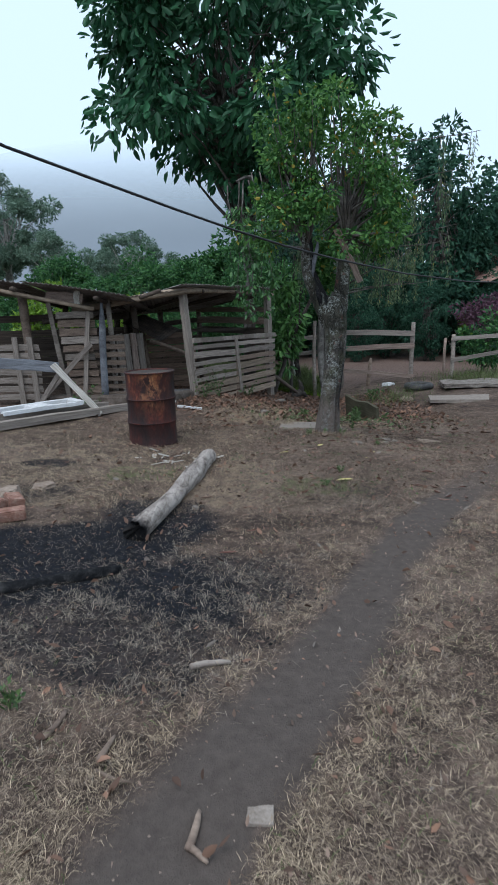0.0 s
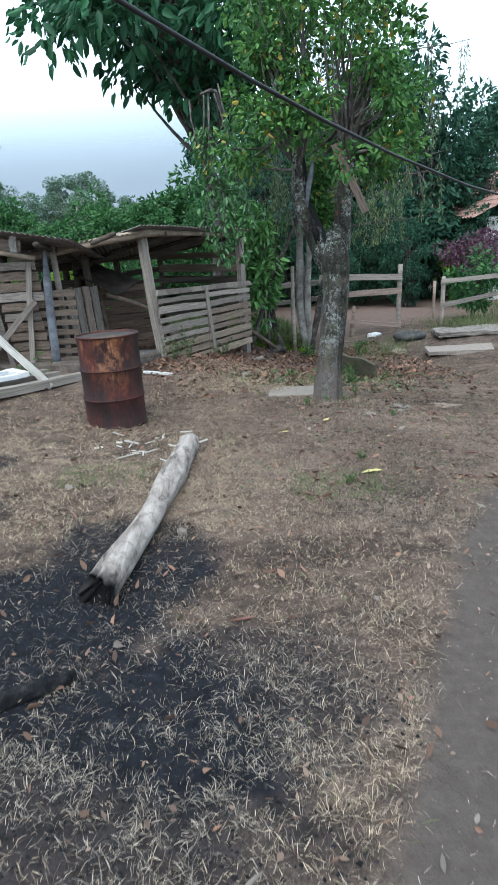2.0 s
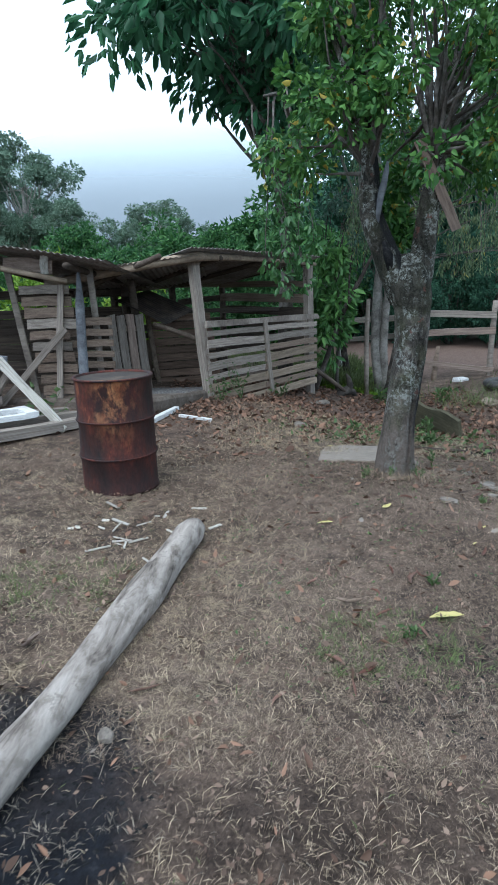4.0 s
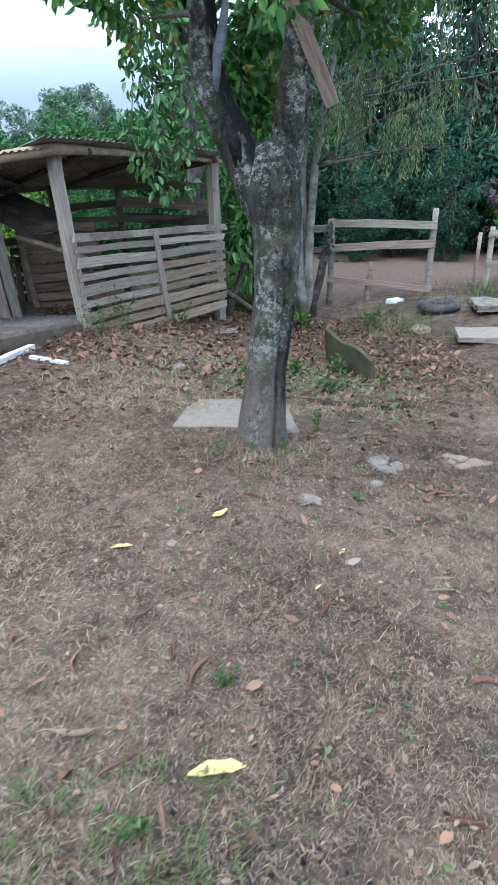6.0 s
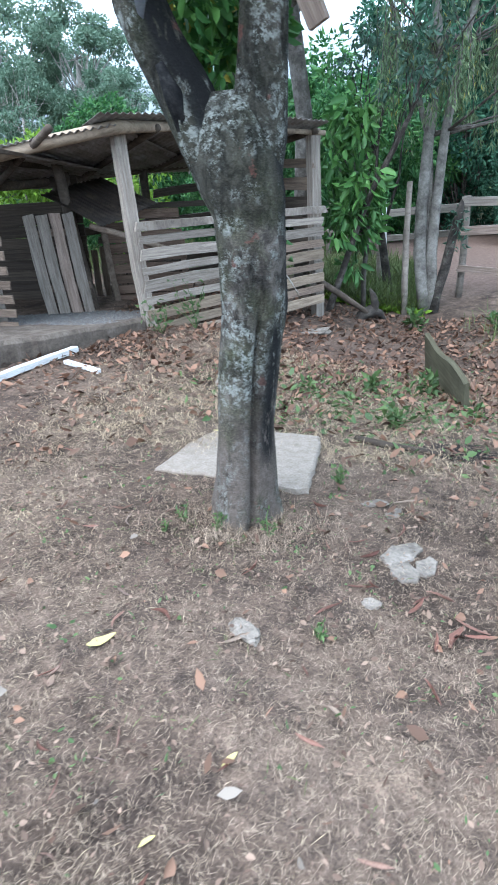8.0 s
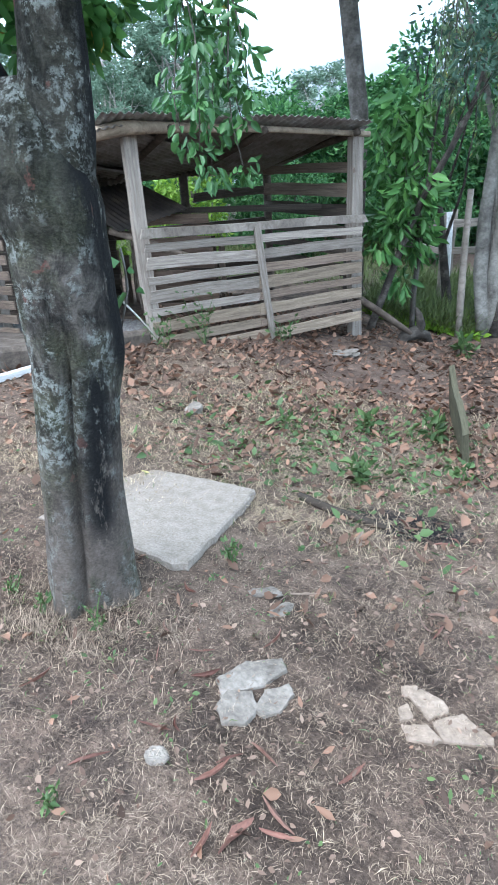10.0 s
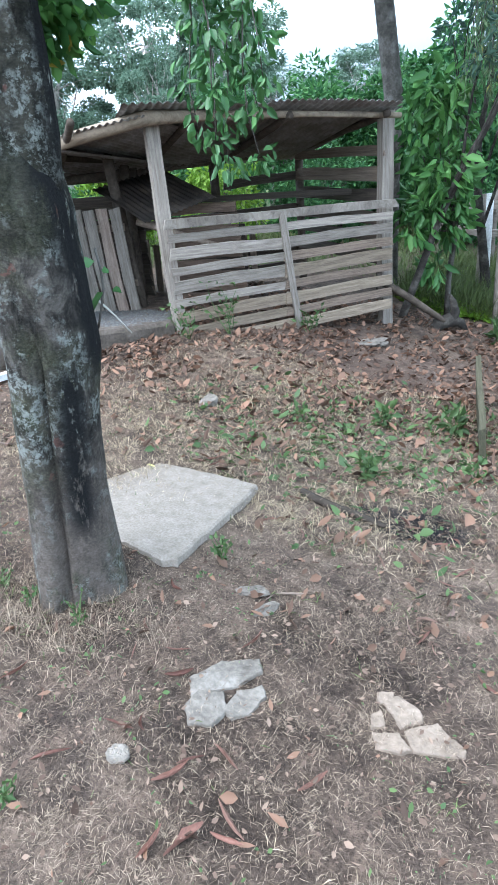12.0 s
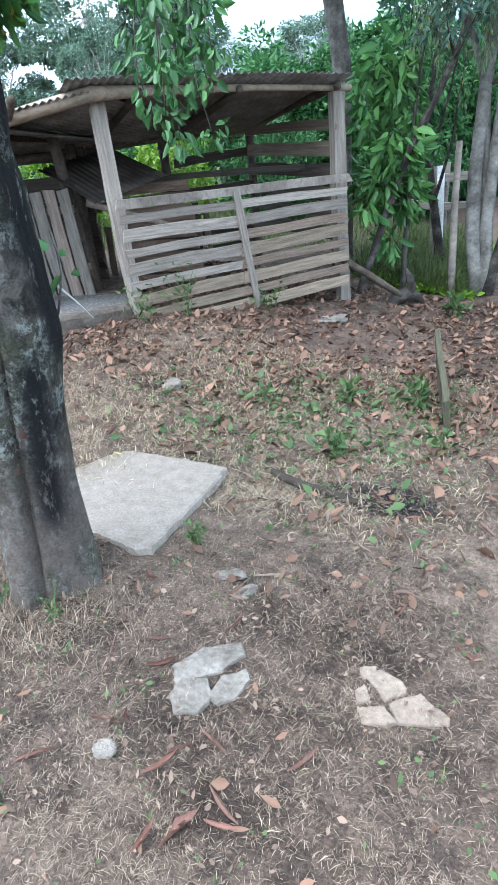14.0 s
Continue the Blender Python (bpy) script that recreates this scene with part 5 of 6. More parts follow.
for k, pts in enumerate((((1.74, 7.513), (1.774, 7.615), (1.855, 7.682), (1.884, 7.647), (1.852, 7.568), (1.778, 7.468)), ((1.78, 7.4), (1.783, 7.46), (1.837, 7.498), (1.872, 7.445), (1.865, 7.384), (1.815, 7.362)), ((1.88, 7.461), (1.88, 7.54), (1.928, 7.59), (1.95, 7.563), (1.943, 7.492), (1.914, 7.455)))):
    flat_stone(pts, STONE, "pale grey cracked stone sunk in dry grass", k, 0.012, 1.3)
for k, pts in enumerate((((2.275, 7.776), (2.318, 7.784), (2.32, 7.757), (2.294, 7.735)), ((2.312, 7.742), (2.34, 7.783), (2.408, 7.758), (2.425, 7.725), (2.38, 7.677), (2.357, 7.7)), ((2.28, 7.679), (2.302, 7.703), (2.33, 7.66), (2.297, 7.637)), ((2.312, 7.62), (2.374, 7.642), (2.42, 7.608), (2.4, 7.584), (2.333, 7.576)), ((2.402, 7.663), (2.476, 7.731), (2.558, 7.68), (2.561, 7.655), (2.446, 7.613)))):
    flat_stone(pts, SANDSTONE, "flat tan broken stone flush with the soil", 10 + k, 0.008, 1.2)


def brick_at(x, y, turn, tilt, label):
    bm = bmesh.new()
    bmesh.ops.create_cube(bm, size=1)
    bmesh.ops.scale(bm, vec=(0.24, 0.115, 0.08), verts=bm.verts)
    bmesh.ops.bevel(bm, geom=bm.edges[:], offset=0.008, segments=2, affect="EDGES")
    bmesh.ops.subdivide_edges(bm, edges=[e for e in bm.edges if e.calc_length() > 0.04], cuts=3, use_grid_fill=True)
    for v in bm.verts:
        v.co += Vector(noise.noise_vector(v.co * 30 + Vector((turn, 0, 0)))) * 0.006
    me = bpy.data.meshes.new("brick")
    bm.to_mesh(me)
    bm.free()
    me.materials.append(BRICK)
    ob = new("brick", me)
    ob.matrix_basis = pose(x, y, ground_z(x, y) + 0.045, tilt, 0, turn)
    return tagged(ob, label, "brick", "bricks")


brick_at(-1.72, 4.05, 20, 3, "broken red brick beside the ash")
brick_at(-1.9, 4.2, 75, -4, "broken red brick beside the ash")
brick_at(-1.8, 4.4, 120, 8, "sooty red brick beside the ash")
zt = ground_z(-0.02, 1.42)
block("concrete_chip", "small grey broken tile pressed in the path", "tile", ((-0.065, 1.393, zt), (0.015, 1.39, zt), (0.02, 1.458, zt), (-0.06, 1.457, zt)), 0.012, CONCRETE, 8, 3, 0.006)

# ---- sticks and branches ----
for k, (p0, p1, rad, mt, lb) in enumerate((
        ((-0.226, 1.315, 0), (-0.203, 1.445, 0), 0.011, BROWN_WOOD, "small forked stick on the path"),
        ((-0.29, 2.22, 0), (-0.12, 2.26, 0), 0.014, GREY_WOOD, "short pale piece of wood on dry grass"),
        ((-0.77, 1.78, 0), (-0.73, 1.93, 0), 0.011, BROWN_WOOD, "thin dry twig on dry grass"),
        ((-0.548, 1.66, 0), (-0.52, 1.78, 0), 0.012, BROWN_WOOD, "thin dry twig on dry grass"),
        ((-0.55, 1.62, 0), (-0.42, 1.56, 0), 0.007, BROWN_WOOD, "thin dry twig on dry grass"),
        ((-0.222, 1.325, 0), (-0.17, 1.273, 0), 0.009, BROWN_WOOD, "small forked stick on the path"),
        ((1.5, 3.0, 0), (1.62, 2.92, 0), 0.014, DARK_WOOD, "dark short stick beside the path"),
        ((1.5, 8.9, 0), (2.0, 8.75, 0), 0.02, DARK_WOOD, "dark rotten stick among dead leaves"))):
    za, zb = ground_z(p0[0], p0[1]) + rad, ground_z(p1[0], p1[1]) + rad
    s = tube("stick", bent((p0[0], p0[1], za), (p1[0], p1[1], zb), 6, 0.05, k), [rad, rad * 1.05, rad, rad * 0.9, rad * 0.8, rad * 0.5], mt, None, 8, 0.12, k)
    tagged(s, lb, "stick", "sticks")
b1 = tube("fallen_branch", bent((0.62, 13.15, -0.1), (1.3, 13.55, -0.66), 7, 0.02, 5), [0.04, 0.04, 0.042, 0.04, 0.04, 0.036, 0.03], DARK_WOOD, None, 8, 0.08, 5)
tagged(b1, "dark branch propped against the pen corner", "branch")
b2 = thing("tree_stump", "dead root stump with a broken upright branch", "stump", (1.27, 13.6, ground_z(1.27, 13.6)))
zz = ground_z(1.27, 13.6)
tube("root", [(1.1, 13.5, zz - 0.02), (1.17, 13.54, zz + 0.07), (1.28, 13.6, zz + 0.12), (1.4, 13.66, zz + 0.08), (1.46, 13.7, zz - 0.02)], [0.06, 0.085, 0.09, 0.06, 0.03], DARK_BARK, b2, 12, 0.18, 6)
tube("stub", [(1.3, 13.6, zz + 0.08), (1.34, 13.6, zz + 0.22), (1.31, 13.6, zz + 0.34), (1.27, 13.6, zz + 0.42)], [0.06, 0.05, 0.04, 0.012], DARK_BARK, b2, 10, 0.18, 7)
for k, (x, y, h) in enumerate(((1.28, 15.4, 1.3), (1.72, 14.2, 1.75))):
    s = tube("grey_stake", bent((x, y, ground_z(x, y) - 0.1), (x, y, ground_z(x, y) + h), 4, 0.01, k), [0.045, 0.043, 0.04, 0.035], GREY_WOOD, None, 8, 0.06, k)
    tagged(s, "upright weathered grey stake near the fence", "stake", "stakes")
pb = new("wedged_plank", plank_mesh(RED_WOOD))
pb.matrix_basis = along((1.18, 7.66, 2.26), (1.47, 7.63, 1.63), 0.075, 0.03, (-0.4, -1, 0.1))
tagged(pb, "sawn reddish plank wedged in the tree fork", "plank")

# ---- timber and plastic beside the shed ----
def pile(label, p0, p1, w, h, mt, lift=0.0):
    ob = new("timber_beam", plank_mesh(mt))
    za, zb = ground_z(p0[0], p0[1]) + h / 2 + lift, ground_z(p1[0], p1[1]) + h / 2 + lift
    ob.matrix_basis = along((*p0, za), (*p1, zb), w, h, (0, 0, 1))
    return tagged(ob, label, "beam", "timber on the ground")


pile("long weathered grey beam lying in the yard", (-3.4, 7.1), (-1.8, 9.4), 0.14, 0.1, GREY_WOOD)
pile("long weathered grey beam lying in the yard", (-3.6, 7.6), (-2.1, 9.2), 0.13, 0.14, GREY_WOOD)
pile("long weathered grey beam lying in the yard", (-4.0, 8.1), (-2.3, 9.5), 0.13, 0.12, GREY_WOOD)


def plastic_tray():
    t = thing("plastic_panel", "white plastic moulded panel with a cut-out, lying on timber", "panel", (-2.75, 8.55, ground_z(-2.75, 8.55) + 0.16), 43)
    for nm, p0, p1, w in (("edge", (-0.75, -0.13, 0.03), (0.4, -0.13, 0.03), 0.1), ("edge", (-0.75, 0.13, 0.05), (0.4, 0.13, 0.05), 0.1), ("end", (0.36, -0.18, 0.04), (0.36, 0.18, 0.05), 0.12), ("end", (-0.2, -0.18, 0.04), (-0.2, 0.18, 0.05), 0.3)):
        W = world_of(t)
        mesh_part(nm, plank_mesh(PLASTIC), t, "", along(W @ Vector(p0), W @ Vector(p1), w, 0.05, (0, 0, 1)))


plastic_tray()


def trestle():
    t = thing("broken_trestle", "broken grey timber trestle leaning beside the beams", "trestle", (-2.5, 8.95, ground_z(-2.5, 8.95)))
    board(t, (-4.1, 8.75, 0.74), (-2.72, 9.0, 0.56), 0.16, 0.05, BLUE_WOOD, (0, -1, 0.1), "bar")
    board(t, (-2.78, 8.93, 0.62), (-2.12, 8.85, -0.13), 0.085, 0.05, PALE_WOOD, (0, -1, 0.1), "leg", "pale leg")
    board(t, (-3.15, 9.1, -0.1), (-2.72, 9.06, 0.5), 0.07, 0.05, GREY_WOOD, (0, -1, 0.1), "leg")
    board(t, (-3.9, 8.7, -0.05), (-3.8, 8.75, 0.72), 0.08, 0.05, GREY_WOOD, (0, -1, 0.1), "leg")


trestle()
wp = new("white_plank", plank_mesh(PLASTIC))
wp.matrix_basis = along((-1.42, 8.75, ground_z(-1.42, 8.75) + 0.04), (-1.18, 10.2, ground_z(-1.18, 10.2) + 0.04), 0.07, 0.05, (0, 0, 1))
tagged(wp, "long white painted batten lying on the ground", "batten")
wp = new("white_plank", plank_mesh(PLASTIC))
wp.matrix_basis = along((-1.08, 9.85, ground_z(-1.08, 9.85) + 0.02), (-0.68, 9.68, ground_z(-0.68, 9.68) + 0.02), 0.045, 0.03, (0, 0, 1))
tagged(wp, "short white painted batten lying on the ground", "batten")
r = random.Random(77)
for i in range(20):
    x, y = -0.82 + r.gauss(0, 0.2), 6.3 + r.gauss(0, 0.25)
    a = r.uniform(0, 3.14)
    L = r.uniform(0.04, 0.15)
    ch = new("wood_chip", plank_mesh(PALE_WOOD))
    z = ground_z(x, y) + 0.012
    ch.matrix_basis = along((x, y, z), (x + L * math.cos(a), y + L * math.sin(a), z + r.uniform(-0.01, 0.02)), r.uniform(0.008, 0.022), 0.008, (r.uniform(-0.5, 0.5), r.uniform(-0.5, 0.5), 1))
    tagged(ch, "pale split wood chip on dry grass", "wood chip", "wood chips")


# ---- tyre, sheet and bowl by the far fence ----
def ring(name, label, category, at, R, q, mt, tilt=0):
    n, m = 40, 12
    vs, fs = [], []
    for i in range(n):
        a = 2 * math.pi * i / n
        for j in range(m):
            t = 2 * math.pi * j / m
            k = R + q * 1.0 * math.cos(t)
            vs.append((k * math.cos(a), k * math.sin(a), q * 0.8 * math.sin(t)))
            fs.append((i * m + j, ((i + 1) % n) * m + j, ((i + 1) % n) * m + (j + 1) % m, i * m + (j + 1) % m))
    ob = new(name, mesh_of(name, vs, fs, mt, True))
    ob.matrix_basis = pose(*at, tilt, 0, 0)
    return tagged(ob, label, category)


ring("tyre", "old dusty tyre lying flat in the yard", "tyre", (4.0, 13.6, ground_z(4.0, 13.6) + 0.07), 0.24, 0.09, RUBBER)
rock("cement_bag", "crumpled white plastic bowl on the bare earth", (3.55, 14.6), (0.3, 0.2, 0.16), PLASTIC, 31)
bpy.data.objects["cement_bag"].name = "white_bowl"
tagged(bpy.data.objects["white_bowl"], category="bowl")
block("metal_sheet", "pale weathered sheet lying on rubble", "sheet", ((4.35, 12.9, -0.52), (6.3, 12.6, -0.5), (6.5, 13.4, -0.5), (4.45, 13.6, -0.52)), 0.09, STONE, 9, 8, 0.05)
block("concrete_slab", "pale flat concrete slab lying on the ground", "slab", ((3.55, 11.3, -0.55), (4.6, 11.1, -0.55), (4.85, 11.75, -0.55), (3.7, 11.9, -0.57)), 0.07, CONCRETE, 11, 8, 0.02)

# ---- cable overhead ----
cp = [(-4.2, -1.77, 3.4), (-2.2, 0.61, 2.5), (-1.3, 1.69, 2.16), (-0.83, 2.24, 1.99), (-0.3, 2.88, 1.856), (-0.05, 3.18, 1.797), (0.22, 3.5, 1.743), (0.6, 3.96, 1.685), (1.24, 4.72, 1.612), (2.09, 5.73, 1.56), (4.2, 8.25, 1.55), (6.6, 11.5, 1.65), (8.92, 21.2, 1.7)]
cb = tube("overhead_cable", cp, [0.006] * len(cp), CABLE, None, 8, 0.0, 1)
tagged(cb, "thin black sagging overhead cable running to the house", "cable")


# ---- house ----
def house():
    x0, x1, y0, y1 = 8.9, 15.4, 21.0, 27
    z0, ze, zr = -1.7, 1.85, 3.7
    h = thing("house", "whitewashed house with a red clay tile roof", "house", (x0, y0, z0))
    def wall(nm, a, b):
        bm = bmesh.new()
        bmesh.ops.create_cube(bm, size=1)
        bmesh.ops.scale(bm, vec=(b[0] - a[0], b[1] - a[1], b[2] - a[2]), verts=bm.verts)
        bmesh.ops.translate(bm, vec=((a[0] + b[0]) / 2, (a[1] + b[1]) / 2, (a[2] + b[2]) / 2), verts=bm.verts)
        me = bpy.data.meshes.new(nm)
        bm.to_mesh(me)
        bm.free()
        me.materials.append(PLASTER)
        mesh_part(nm, me, h, "", Matrix())
    wall("wall", (x0, y0, z0), (x1, y0 + 0.15, ze))
    wall("wall", (x0, y1 - 0.15, z0), (x1, y1, ze))
    wall("wall", (x0, y0 + 0.15, z0), (x0 + 0.15, y1 - 0.15, ze))
    wall("wall", (x1 - 0.15, y0 + 0.15, z0), (x1, y1 - 0.15, ze))
    vs, fs = [], []
    xm = (x0 + x1) / 2
    for side in (-1, 1):
        for col in range(30):
            ya = y0 - 0.4 + col * 0.225
            for row in range(11):
                f0, f1 = row / 11, (row + 1.25) / 11
                pts = []
                for f, lift in ((f0, 0.03), (min(f1, 1.02), 0.0)):
                    x = (x0 - 0.6) + (xm - x0 + 0.6) * f if side < 0 else (x1 + 0.6) - (x1 + 0.6 - xm) * f
                    z = ze - 0.05 + (zr - ze) * f + lift
                    for t in (-1, -0.5, 0, 0.5, 1):
                        pts.append((x, ya + 0.112 + t * 0.11, z + 0.06 * (1 - t * t)))
                o = len(vs)
                vs += pts
                fs += [(o + i, o + i + 1, o + 6 + i, o + 5 + i) for i in range(4)]
    mesh_part("roof", mesh_of("roof", vs, fs, CLAY), h, "red clay tiled roof", Matrix())


house()
b = ground_z(7.4, 18.5)
tree("purple_shrub", "purple-leaved shrub near the house", (7.6, 18.6, b), ([(0, 0, -0.1), (0, 0, 0.6), (0.1, 0, 1.2), (0.1, 0, 1.6)], [0.06, 0.05, 0.04, 0.02]),
     ball_clumps(26, (0.1, 0, 1.45), (1.1, 0.8, 0.5), 0.28, 131), 60, 0.12, LEAF_PURPLE, BARK, 131, 0.3, 0.5, category="shrub")
b = ground_z(6.3, 16.2)
tree("shrub", "dark green shrub growing through the fence", (6.4, 16.0, b), ([(0, 0, -0.1), (0, 0, 0.4), (0.1, 0, 0.8), (0.1, 0, 1.2)], [0.05, 0.04, 0.03, 0.02]),
     ball_clumps(20, (0, 0, 0.9), (0.6, 0.5, 0.7), 0.25, 133), 60, 0.13, LEAF_MID, BARK, 133, 0.3, 0.45, category="shrub")


# ---- hanging sprays of leaves over the pen ----
def hanging_spray(x, y, top, bottom, seed):
    r = random.Random(seed)
    n = 9
    pts = [Vector((x + 0.05 * math.sin(i + seed) + 0.02 * i, y + 0.03 * math.cos(i * 1.3), top + (bottom - top) * i / (n - 1))) for i in range(n)]
    v = thing("hanging_spray", "hanging spray of bright green leaves over the pen roof", "vine", tuple(pts[0]), 0, "hanging sprays")
    tube("stem", pts, [0.012 - 0.001 * i for i in range(n)], BARK, v, 6, 0.05, seed)
    cl = [(*pts[i], 0.12) for i in range(2, n)]
    mesh_part("foliage", crown_mesh("foliage", cl, 17, 0.1, LEAF_LIME_DARK, seed, 1.2, 0.45, 0.8, True), v, "", Matrix())


LEAF_LIME_DARK = leafy("spray_leaf", (0.035, 0.11, 0.035), (0.1, 0.23, 0.07), 0.4, 0.4, (0.35, 0.33, 0.06))
for k, (x, y, tp_, bt) in enumerate(((0.0, 10.6, 3.4, 1.38), (0.1, 10.65, 3.4, 1.24), (-0.12, 10.6, 3.3, 1.5), (0.3, 10.65, 3.5, 1.27), (0.22, 10.75, 3.4, 1.6), (0.36, 10.6, 3.5, 1.75), (0.05, 10.5, 3.3, 1.7))):
    hanging_spray(x, y, tp_, bt, 140 + k)
# the long branch that carries them
br = tube("overhanging_branch", [(0.5, 13.8, 3.2), (0.35, 12.6, 3.55), (0.25, 11.6, 3.6), (0.15, 10.8, 3.45), (0.0, 10.3, 3.3)], [0.05, 0.045, 0.035, 0.025, 0.012], BARK, None, 8, 0.08, 15)
tagged(br, "bare grey branch reaching out over the pen", "branch")


# ---- vine on the trunk ----
def trunk_vine():
    v = thing("vine_sprig", "small vine with heart-shaped leaves climbing the trunk", "vine", (1.265, 7.88, 0.76))
    tube("stem", [(1.255, 7.86, 0.74), (1.265, 7.88, 0.8), (1.278, 7.895, 0.87), (1.275, 7.9, 0.93), (1.27, 7.895, 1.0)], [0.004] * 5, BARK, v, 6, 0.0, 2)
    tube("dry_stalk", [(1.262, 7.88, 0.83), (1.295, 7.915, 0.77), (1.324, 7.949, 0.705)], [0.004, 0.003, 0.002], PALE_WOOD, v, 6, 0.0, 2)
    mesh_part("foliage", crown_mesh("foliage", [(1.285, 7.905, 0.86, 0.02), (1.275, 7.9, 0.95, 0.02)], 2, 0.06, LEAF_LIME_DARK, 5, 0.6, 0.75, 0.8, True), v, "", Matrix())


trunk_vine()


# ---- weeds ----
def weed(x, y, h, n, leaf, seed, mt=WEED_LEAF):
    r = random.Random(seed)
    z = ground_z(x, y)
    w = thing("weed", "small leafy green weed growing in the yard", "weed", (x, y, z), 0, "weeds")
    parts, cl = [], []
    for i in range(n):
        a = r.uniform(0, 6.28)
        q = h * r.uniform(0.15, 0.6)
        e = Vector((x + q * math.cos(a), y + q * math.sin(a), z + h * r.uniform(0.5, 1.0)))
        parts.append(tube_data(bent((x, y, z - 0.01), e, 4, 0.1, i), [0.004, 0.0035, 0.003, 0.002], 4, 0.0, i))
        for f in (0.45, 0.75, 1.0):
            cl.append((*Vector((x, y, z)).lerp(e, f), leaf * 0.5))
    mesh_part("stem", mesh_of("stem", *merged(parts), mt), w, "", Matrix())["kind"] = "stuff"
    mesh_part("foliage", crown_mesh("foliage", cl, 2, leaf, mt, seed, -0.2, 0.5), w, "", Matrix())


r = random.Random(9)
for k, (x, y, h, n, leaf) in enumerate(((1.0, 7.48, 0.1, 6, 0.024), (1.24, 7.5, 0.12, 6, 0.026), (0.84, 7.53, 0.08, 6, 0.024), (0.78, 7.42, 0.05, 6, 0.02), (1.48, 8.1, 0.14, 6, 0.035),
                                         (1.75, 9.3, 0.16, 8, 0.08), (1.0, 10.0, 0.1, 6, 0.06), (2.0, 10.4, 0.2, 8, 0.09), (1.5, 10.3, 0.14, 8, 0.08), (2.3, 9.5, 0.12, 6, 0.06),
                                         (-0.45, 11.5, 0.55, 10, 0.06), (-0.7, 11.15, 0.35, 9, 0.06), (0.1, 12.2, 0.3, 8, 0.06), (1.9, 13.4, 0.25, 8, 0.12), (2.9, 13.2, 0.3, 9, 0.1), (-2.4, 9.1, 0.4, 8, 0.08),
                                         (1.55, 6.9, 0.05, 5, 0.025), (0.7, 5.1, 0.07, 7, 0.03), (-0.95, 1.95, 0.09, 8, 0.03), (0.9, 5.6, 0.06, 6, 0.03))):
    weed(x, y, h, max(4, n - 2), leaf, 200 + k)


# ---- blades ----
def blades(name, label, n, area, mat_, length, width, keep, seed, lift=(0.05, 0.9), tuft=0.75):
    rng = np.random.default_rng(seed)
    x0, x1, y0, y1 = area
    y = (y0 + 1.2) * ((y1 + 1.2) / (y0 + 1.2)) ** rng.random(n) - 1.2
    lo, hi = np.maximum(x0, -0.45 * y - 0.5), np.minimum(x1, 0.45 * y + 1.1)
    x = lo + (hi - lo) * rng.random(n)
    # most blades stand in tufts of some twenty round a shared root
    root = rng.integers(0, max(1, n // 22), n)
    tufted = rng.random(n) < tuft
    spread_ = 0.006 + 0.022 * rng.random(n) ** 1.5
    away = rng.random(n) * 2 * np.pi
    x = np.where(tufted, x[root] + spread_ * np.cos(away), x)
    y = np.where(tufted, y[root] + spread_ * np.sin(away), y)
    ok = rng.random(n) < keep(x, y)
    x, y = x[ok], y[ok]
    n = len(x)
    z = gz(x, y) + fine(x, y) - 0.003
    a = rng.random(n) * 2 * np.pi
    el = lift[0] + (lift[1] - lift[0]) * rng.random(n) ** 1.6
    L = length * rng.uniform(0.5, 1.4, n)
    W = width * rng.uniform(0.6, 1.3, n)
    d = np.stack([np.cos(a) * np.cos(el), np.sin(a) * np.cos(el), np.sin(el)], 1)
    el2 = el - rng.uniform(0.1, 0.7, n)
    a2 = a + rng.normal(0, 0.22, n)
    d2 = np.stack([np.cos(a2) * np.cos(el2), np.sin(a2) * np.cos(el2), np.sin(el2)], 1)
    s = np.stack([-np.sin(a), np.cos(a), np.zeros(n)], 1) * (W / 2)[:, None]
    p = np.stack([x, y, z], 1)
    m = p + d * (L * 0.5)[:, None]
    t = m + d2 * (L * 0.45)[:, None]
    t[:, 2] = np.maximum(t[:, 2], z + 0.004)
    v = np.stack([p, m - s, m + s, t], 1).reshape(-1, 3)
    i = np.arange(n)[:, None] * 4
    f = np.concatenate([i + [0, 2, 1], i + [1, 2, 3]], 1).reshape(-1, 3)
    ob = new(name, array_mesh(name, v, f, mat_))
    return tagged(ob, label, "grass", kind="stuff")


def patch(x, y):
    return 0.5 + 0.5 * (0.6 * np.sin(1.7 * x + 2.2 * np.sin(0.9 * y)) * np.sin(1.9 * y + 1.3) + 0.4 * np.sin(5.3 * x + 3.1 * y) * np.sin(4.1 * y - 2 * x))


def keep_straw(x, y):
    k = (0.35 + 0.65 * patch(x, y)) * (1 - path_mask(x, y)) ** 2 * (1 - 0.9 * np.clip(ash_mask(x, y) * 1.2, 0, 1)) * (1 - 0.85 * red_mask(x, y))
    return k * (1 - 0.5 * step(11, 12.8, y) * step(-1, 0.5, x))


def keep_sooty(x, y):
    m = ash_mask(x, y)
    clump = np.clip(2.2 * patch(x * 4.3 + 2, y * 4.7) ** 2, 0.08, 1)
    core = np.exp(-((x + 1.4) / 0.7) ** 2 - ((y - 3.5) / 0.5) ** 2)
    return np.clip(m * 0.5 + 0.6 * np.exp(-((x + 0.5) / 1.3) ** 2 - ((y - 2.9) / 0.9) ** 2), 0, 1) * clump * (1 - 0.9 * core) * (1 - 0.9 * path_mask(x, y))


